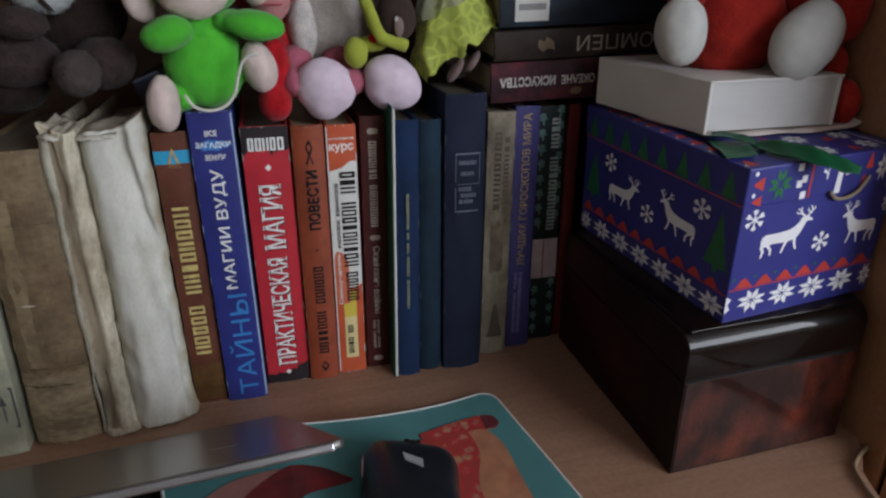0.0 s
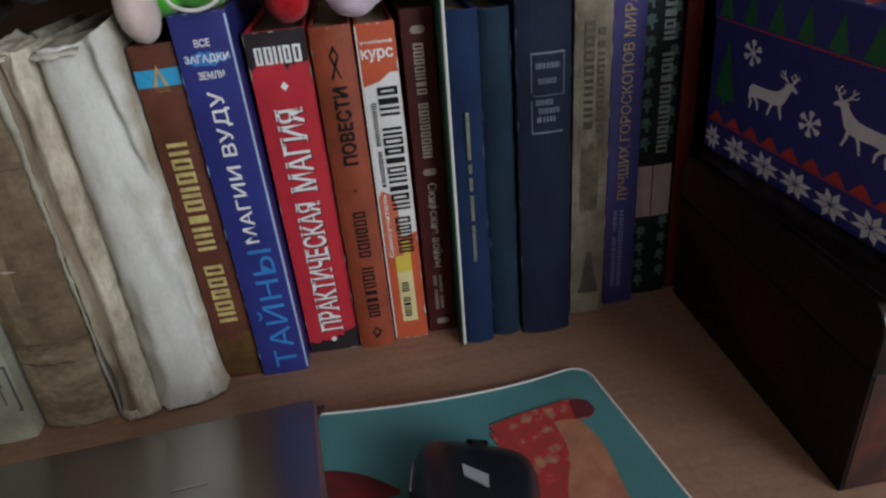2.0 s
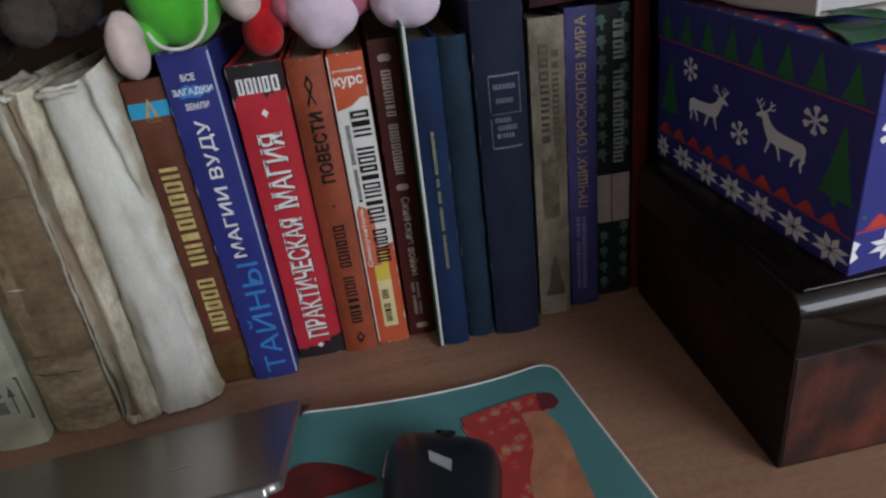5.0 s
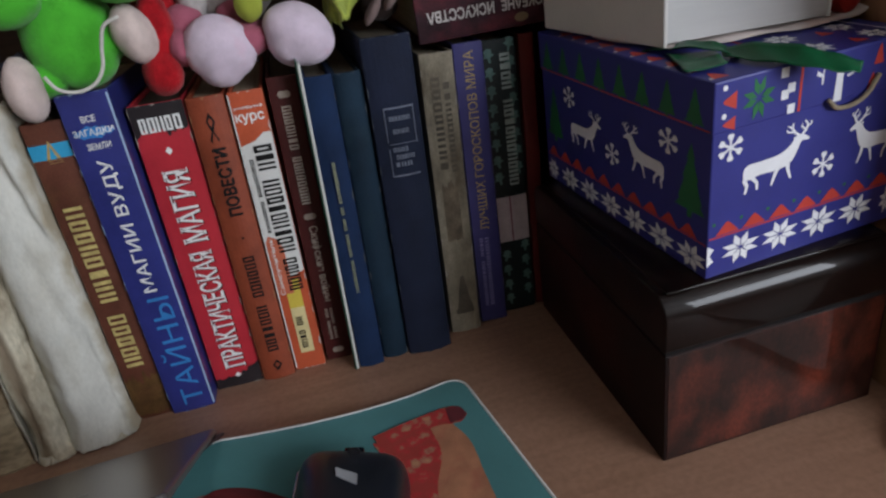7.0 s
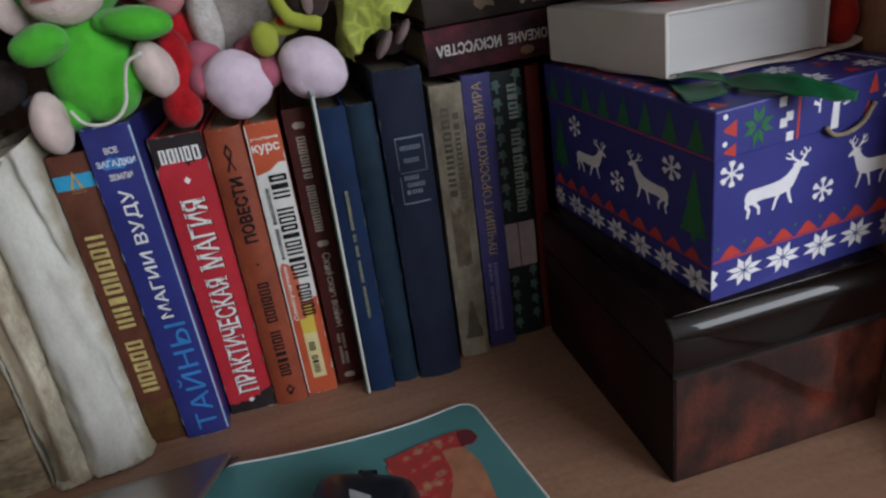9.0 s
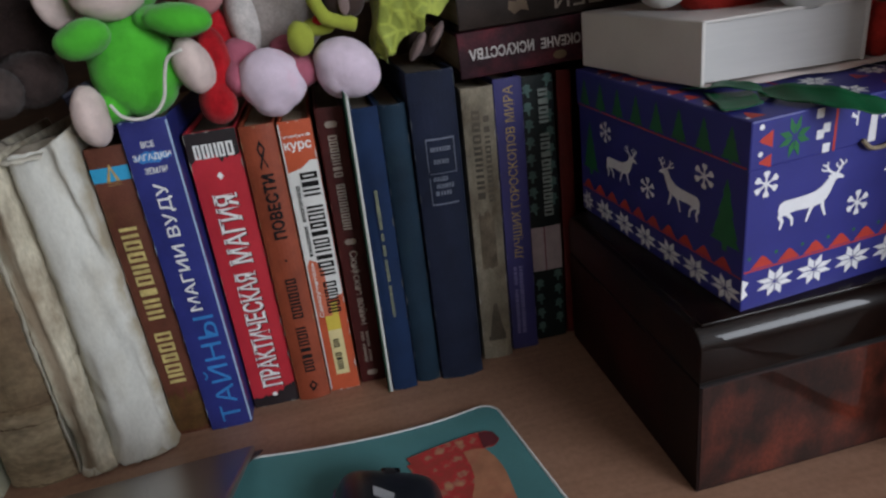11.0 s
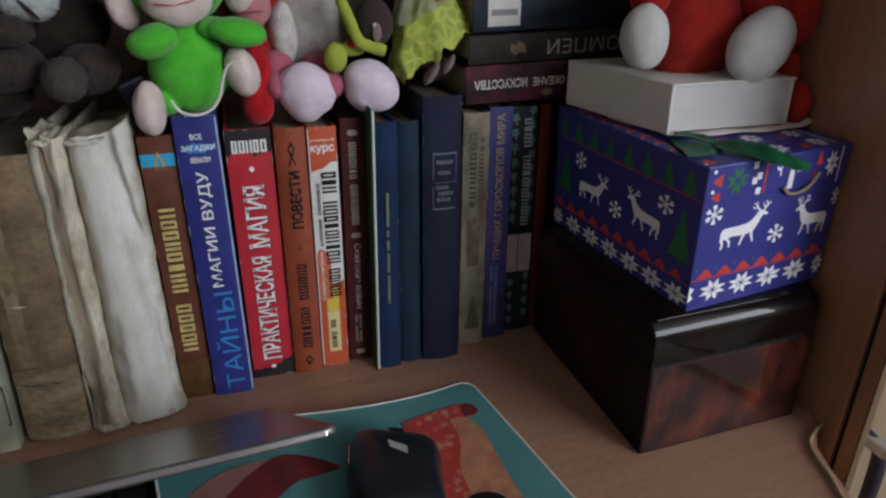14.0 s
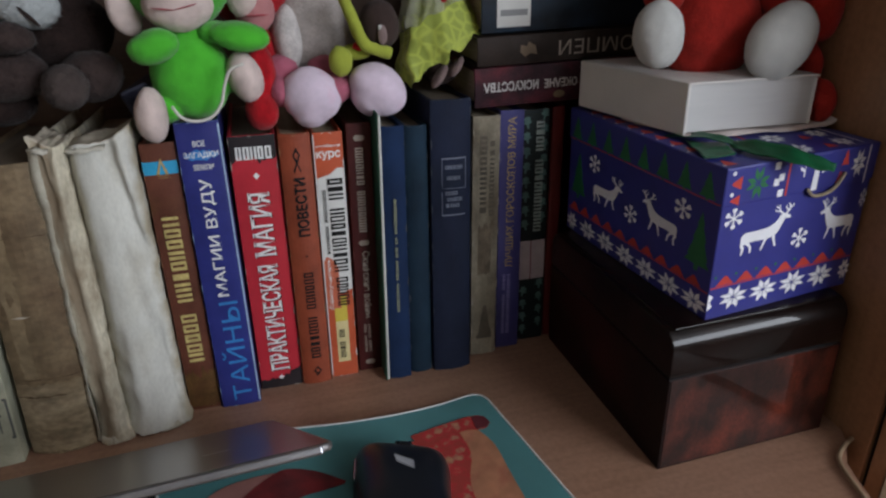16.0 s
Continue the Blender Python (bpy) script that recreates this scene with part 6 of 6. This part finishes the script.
def mat_outline(inset=0.0, n=7):
    r, pts = 0.012 - inset, []
    for cx, cy, a0 in ((-0.012, -0.012, 0), (-MW + 0.012, -0.012, 90), (-MW + 0.012, -MD + 0.012, 180), (-0.012, -MD + 0.012, 270)):
        pts += [(cx + r * math.cos(radians(a0 + 90 * k / n)), cy + r * math.sin(radians(a0 + 90 * k / n))) for k in range(n + 1)]
    out = []
    for i, p in enumerate(pts):
        q = pts[(i + 1) % len(pts)]
        m = max(1, int(math.hypot(q[0] - p[0], q[1] - p[1]) / 0.006))
        out += [(p[0] + (q[0] - p[0]) * k / m, p[1] + (q[1] - p[1]) * k / m) for k in range(m)]
    return out


mat_root = base("mouse_mat", MAT_M, "teal printed mouse mat with a white stitched edge", "mouse mat")
M_TEALMAT = material("teal_mat_cloth", (0.068, 0.210, 0.215), 0.80, 0.16, 14, 2200, 0.25)
bm = bmesh.new()
nx, ny = 60, 30
top = {}
for i in range(nx + 1):
    for j in range(ny + 1):
        x, y = -MW * i / nx, -MD * j / ny
        cx, cy = min(max(x, -MW + 0.012), -0.012), min(max(y, -MD + 0.012), -0.012)
        d = math.hypot(x - cx, y - cy)
        if d > 0.012:
            x, y = cx + (x - cx) * 0.012 / d, cy + (y - cy) * 0.012 / d
        top[i, j] = bm.verts.new(mat_point(x, y)), bm.verts.new(mat_point(x, y, -0.003))
for i in range(nx):
    for j in range(ny):
        q = [(i, j), (i, j + 1), (i + 1, j + 1), (i + 1, j)]
        bm.faces.new([top[k][0] for k in q])
        bm.faces.new([top[k][1] for k in q[::-1]])
bmesh.ops.recalc_face_normals(bm, faces=bm.faces)
part("cloth", bm, M_TEALMAT, mat_root, "", True)
bm = bmesh.new()
tube(bm, [mat_point(x, y, -0.0006) for x, y in mat_outline()], 0.0012, 6, closed=True)
part("stitched_edge", bm, material("white_stitching", (0.62, 0.62, 0.60), 0.8, 0.1, 400, 2600, 0.3), mat_root, "white stitched edge", True)
inv = MAT_M.inverted()


def mat_patch(name, left, right, mat, lift):
    """A printed patch between two lines of places on the desk."""
    a = [p.to_2d() for p in smooth_path([(*p, 0) for p in left], 6)]
    b = [p.to_2d() for p in smooth_path([(*p, 0) for p in right], 6)]
    n, w = min(len(a), len(b)), 8
    bm = bmesh.new()
    grid = []
    for i in range(n):
        p, q = a[round(i * (len(a) - 1) / (n - 1))], b[round(i * (len(b) - 1) / (n - 1))]
        row = []
        for k in range(w + 1):
            c = inv @ Vector((*(p + (q - p) * k / w), 0))
            row.append(bm.verts.new(mat_point(c.x, c.y, lift)))
        grid.append(row)
    for i in range(n - 1):
        for k in range(w):
            bm.faces.new((grid[i][k], grid[i][k + 1], grid[i + 1][k + 1], grid[i + 1][k]))
    bmesh.ops.recalc_face_normals(bm, faces=bm.faces)
    for f in bm.faces:
        if f.normal.z < 0:
            f.normal_flip()
    return part(name, bm, mat, mat_root)


M_TANP = material("orange_tan_print", (0.39, 0.165, 0.085), 0.85, 0.2, 85, 2200, 0.2, col2=(0.33, 0.085, 0.055), mix=0.42)
M_REDP = material("red_gold_print", (0.34, 0.020, 0.018), 0.85, 0.2, 150, 2200, 0.2, col2=(0.30, 0.16, 0.06), mix=0.55)
n_, l_ = M_REDP.node_tree.nodes, M_REDP.node_tree.links.new
vor = n_.new("ShaderNodeTexVoronoi")
vor.inputs["Scale"].default_value, vor.inputs["Randomness"].default_value = 95, 0.9
co_ = n_.new("ShaderNodeTexCoord")
wob = n_.new("ShaderNodeTexNoise")
wob.inputs["Scale"].default_value, wob.inputs["Detail"].default_value = 180, 3
l_(co_.outputs["Object"], wob.inputs["Vector"])
bend = n_.new("ShaderNodeVectorMath")
bend.operation = "MULTIPLY_ADD"
l_(wob.outputs["Color"], bend.inputs[0])
bend.inputs[1].default_value = (0.010, 0.010, 0.010)
l_(co_.outputs["Object"], bend.inputs[2])
l_(bend.outputs[0], vor.inputs["Vector"])
rings = n_.new("ShaderNodeValToRGB")
for k, (p, c) in enumerate(((0.0, (0.18, 0.15, 0.08)), (0.14, (0.42, 0.20, 0.10)), (0.32, (0.30, 0.11, 0.07)), (0.44, (0.40, 0.020, 0.022)), (0.62, (0.30, 0.030, 0.022)))):
    e_ = rings.color_ramp.elements[k] if k < 2 else rings.color_ramp.elements.new(p)
    e_.position, e_.color = p, (*c, 1)
l_(vor.outputs["Distance"], rings.inputs["Fac"])
l_(rings.outputs["Color"], n_["Principled BSDF"].inputs["Base Color"])
M_DREDP = material("dark_red_print", (0.17, 0.012, 0.014), 0.85, 0.25, 60, 2200, 0.2, col2=(0.06, 0.006, 0.008), mix=0.3)
mat_patch("tan_print", [(0.172, 0.392), (0.174, 0.366), (0.166, 0.335), (0.160, 0.285), (0.156, 0.262)], [(0.190, 0.392), (0.198, 0.370), (0.199, 0.340), (0.201, 0.290), (0.204, 0.262)], M_TANP, 0.0004)
mat_patch("red_print", [(0.140, 0.386), (0.148, 0.362), (0.150, 0.330), (0.146, 0.290), (0.146, 0.262)], [(0.177, 0.392), (0.179, 0.366), (0.170, 0.338), (0.168, 0.300), (0.162, 0.262)], M_REDP, 0.0007)
mat_patch("red_print", [(0.141, 0.392), (0.160, 0.3985), (0.180, 0.4030), (0.192, 0.4040), (0.199, 0.4015), (0.2025, 0.3945)], [(0.144, 0.383), (0.165, 0.386), (0.182, 0.3895), (0.192, 0.3875), (0.198, 0.388), (0.2025, 0.3925)], M_REDP, 0.0010)
mat_patch("dark_red_cuff", [(0.1905, 0.4035), (0.1960, 0.4025), (0.2000, 0.4005), (0.2022, 0.3945)], [(0.1905, 0.3880), (0.1955, 0.3885), (0.1990, 0.3890), (0.2022, 0.3928)], material("wine_red_print", (0.115, 0.012, 0.018), 0.85, 0.25, 60, 2200, 0.2), 0.0013)
mat_patch("red_leaf_print", [(0.012, 0.330), (0.030, 0.350), (0.050, 0.363), (0.070, 0.362), (0.089, 0.352)], [(0.030, 0.310), (0.050, 0.328), (0.060, 0.338), (0.072, 0.343), (0.088, 0.349)], M_DREDP, 0.0007)
mat_patch("pink_print", [(-0.006, 0.345), (0.012, 0.358), (0.030, 0.362), (0.045, 0.362)], [(0.004, 0.318), (0.018, 0.332), (0.034, 0.345), (0.046, 0.356)], material("dusty_pink_print", (0.30, 0.13, 0.11), 0.85, 0.15, 60, 2200, 0.2), 0.0004)
for name, r, mat, lift in (("dark_print", 0.0165, M_BLACK, 0.0013), ("red_dot_print", 0.0055, M_TANP, 0.0016)):
    turns = [math.pi * k / 8 for k in range(9)]
    mat_patch(name, [(0.175 - r * math.cos(a), 0.296 + r * math.sin(a)) for a in turns], [(0.175 - r * math.cos(a), 0.296 - r * math.sin(a)) for a in turns], mat, lift)

# ---- computer mouse ----
M_MOUSE = material("black_mouse_plastic", (0.010, 0.012, 0.017), 0.30, 0.12, 40, 1800, 0.12)
M_GLOSSB = material("gloss_black_plastic", (0.008, 0.008, 0.010), 0.12, 0.1, 40, 900, 0.0, coat=0.6)
mouse = base("mouse", pose(0.1180, 0.3150, 0.0116, 0, 9.5, -11), "black computer mouse standing on the mat", "mouse")


def mouse_shell(w, l, h, z0, grow=0.0):
    """Domed hand shape: blunt nose, narrower waist, the highest point behind the middle."""
    bm = bmesh.new()
    n, rows = 56, 16
    grid = []
    for j in range(rows + 1):
        v = j / rows
        ringv = []
        for i in range(n):
            a = 2 * math.pi * i / n
            c, s = math.cos(a), math.sin(a)
            e = 0.38 if s > 0 else 0.66
            x = math.copysign(abs(c) ** e, c) * (w / 2 + grow)
            y = math.copysign(abs(s) ** e, s) * (l / 2 + grow)
            x *= 1 - 0.08 * max(0.0, 1 - abs(y / l * 2 - 0.1) * 2.0)
            y -= 0.10 * x if s > 0 else 0.0
            k = math.sin(v * math.pi / 2)
            sh = math.cos(v * math.pi / 2) ** 0.5
            along = (y * sh) / (l / 2)
            crown = h * (1 - 0.30 * max(0.0, along + 0.15) ** 2 - 0.22 * min(0.0, along + 0.15) ** 2)
            ringv.append(bm.verts.new((x * sh, y * sh, z0 + k * (crown + grow))))
        grid.append(ringv)
    for j in range(rows):
        for i in range(n):
            bm.faces.new((grid[j][i], grid[j][(i + 1) % n], grid[j + 1][(i + 1) % n], grid[j + 1][i]))
    bm.faces.new(grid[0][::-1])
    bmesh.ops.remove_doubles(bm, verts=bm.verts, dist=1e-6)
    bmesh.ops.recalc_face_normals(bm, faces=bm.faces)
    return bm


shell = part("shell", mouse_shell(0.0640, 0.108, 0.031, 0.004), M_MOUSE, mouse, "", True)
part("skirt", mouse_shell(0.0644, 0.106, 0.010, 0.0), M_GLOSSB, mouse, "glossy black lower skirt", True)
bm = bmesh.new()
made = bmesh.ops.create_cone(bm, cap_ends=True, segments=28, radius1=0.0115, radius2=0.0115, depth=0.0070)["verts"]
bmesh.ops.rotate(bm, verts=made, matrix=Matrix.Rotation(radians(90), 3, "Y"))
bmesh.ops.translate(bm, verts=made, vec=(0, 0.0375, 0.0138))
bmesh.ops.bevel(bm, geom=[e for e in bm.edges if e.calc_face_angle(0) > 1], offset=0.001, segments=2, affect="EDGES")
part("scroll_wheel", bm, M_PLAST, mouse, "ribbed black scroll wheel")
part("wheel_slot", box(-0.0056, 0.0056, 0.0290, 0.0490, 0.008, 0.0196, 0.001, 2), M_GLOSSB, mouse, "glossy dark wheel slot")
bm = bmesh.new()
plate = [(-0.0080, 0.0215), (0.0040, 0.0150), (0.0040, 0.0075), (-0.0070, 0.0140)]
reach = lambda x, y: (abs(x / 0.0310) ** 4 + abs(y / 0.054) ** 4) ** 0.25
zt = lambda x, y: 0.0044 + 0.031 * (1 - 0.30 * (y / 0.054 + 0.15) ** 2) * math.sqrt(1 - reach(x, y) ** 4)
lo = [bm.verts.new((x, y, zt(x, y) - 0.0025)) for x, y in plate]
hi = [bm.verts.new((x, y, zt(x, y) + 0.0002)) for x, y in plate]
bm.faces.new(hi)
for i in range(4):
    bm.faces.new((lo[i], lo[(i + 1) % 4], hi[(i + 1) % 4], hi[i]))
bmesh.ops.recalc_face_normals(bm, faces=bm.faces)
part("logo_plate", bm, material("pale_silver_plate", (0.36, 0.37, 0.39), 0.35, 0.08, 60, 900, 0.0), shell, "slanted silver plate")
part("side_trim", box(-0.0318, -0.0298, 0.020, 0.038, 0.006, 0.0125, 0.0008, 2), M_ALU, mouse, "silver side trim")

# ---- beige cable by the cabinet side ----
bm = bmesh.new()
tube(bm, smooth_path([(0.4440, 0.300, 0.0021), (0.432, 0.295, 0.0021), (0.4195, 0.286, 0.0021), (0.4125, 0.270, 0.0021), (0.408, 0.254, 0.0021), (0.401, 0.238, 0.0021), (0.392, 0.210, 0.0021), (0.388, 0.150, 0.0021)], 8), 0.0017, 8)
tagged(mesh_ob("cable", bm, material("beige_cable", (0.30, 0.205, 0.125), 0.5, 0.1, 100, 900, 0.05), True), "thin beige cable lying on the desk", "cable")
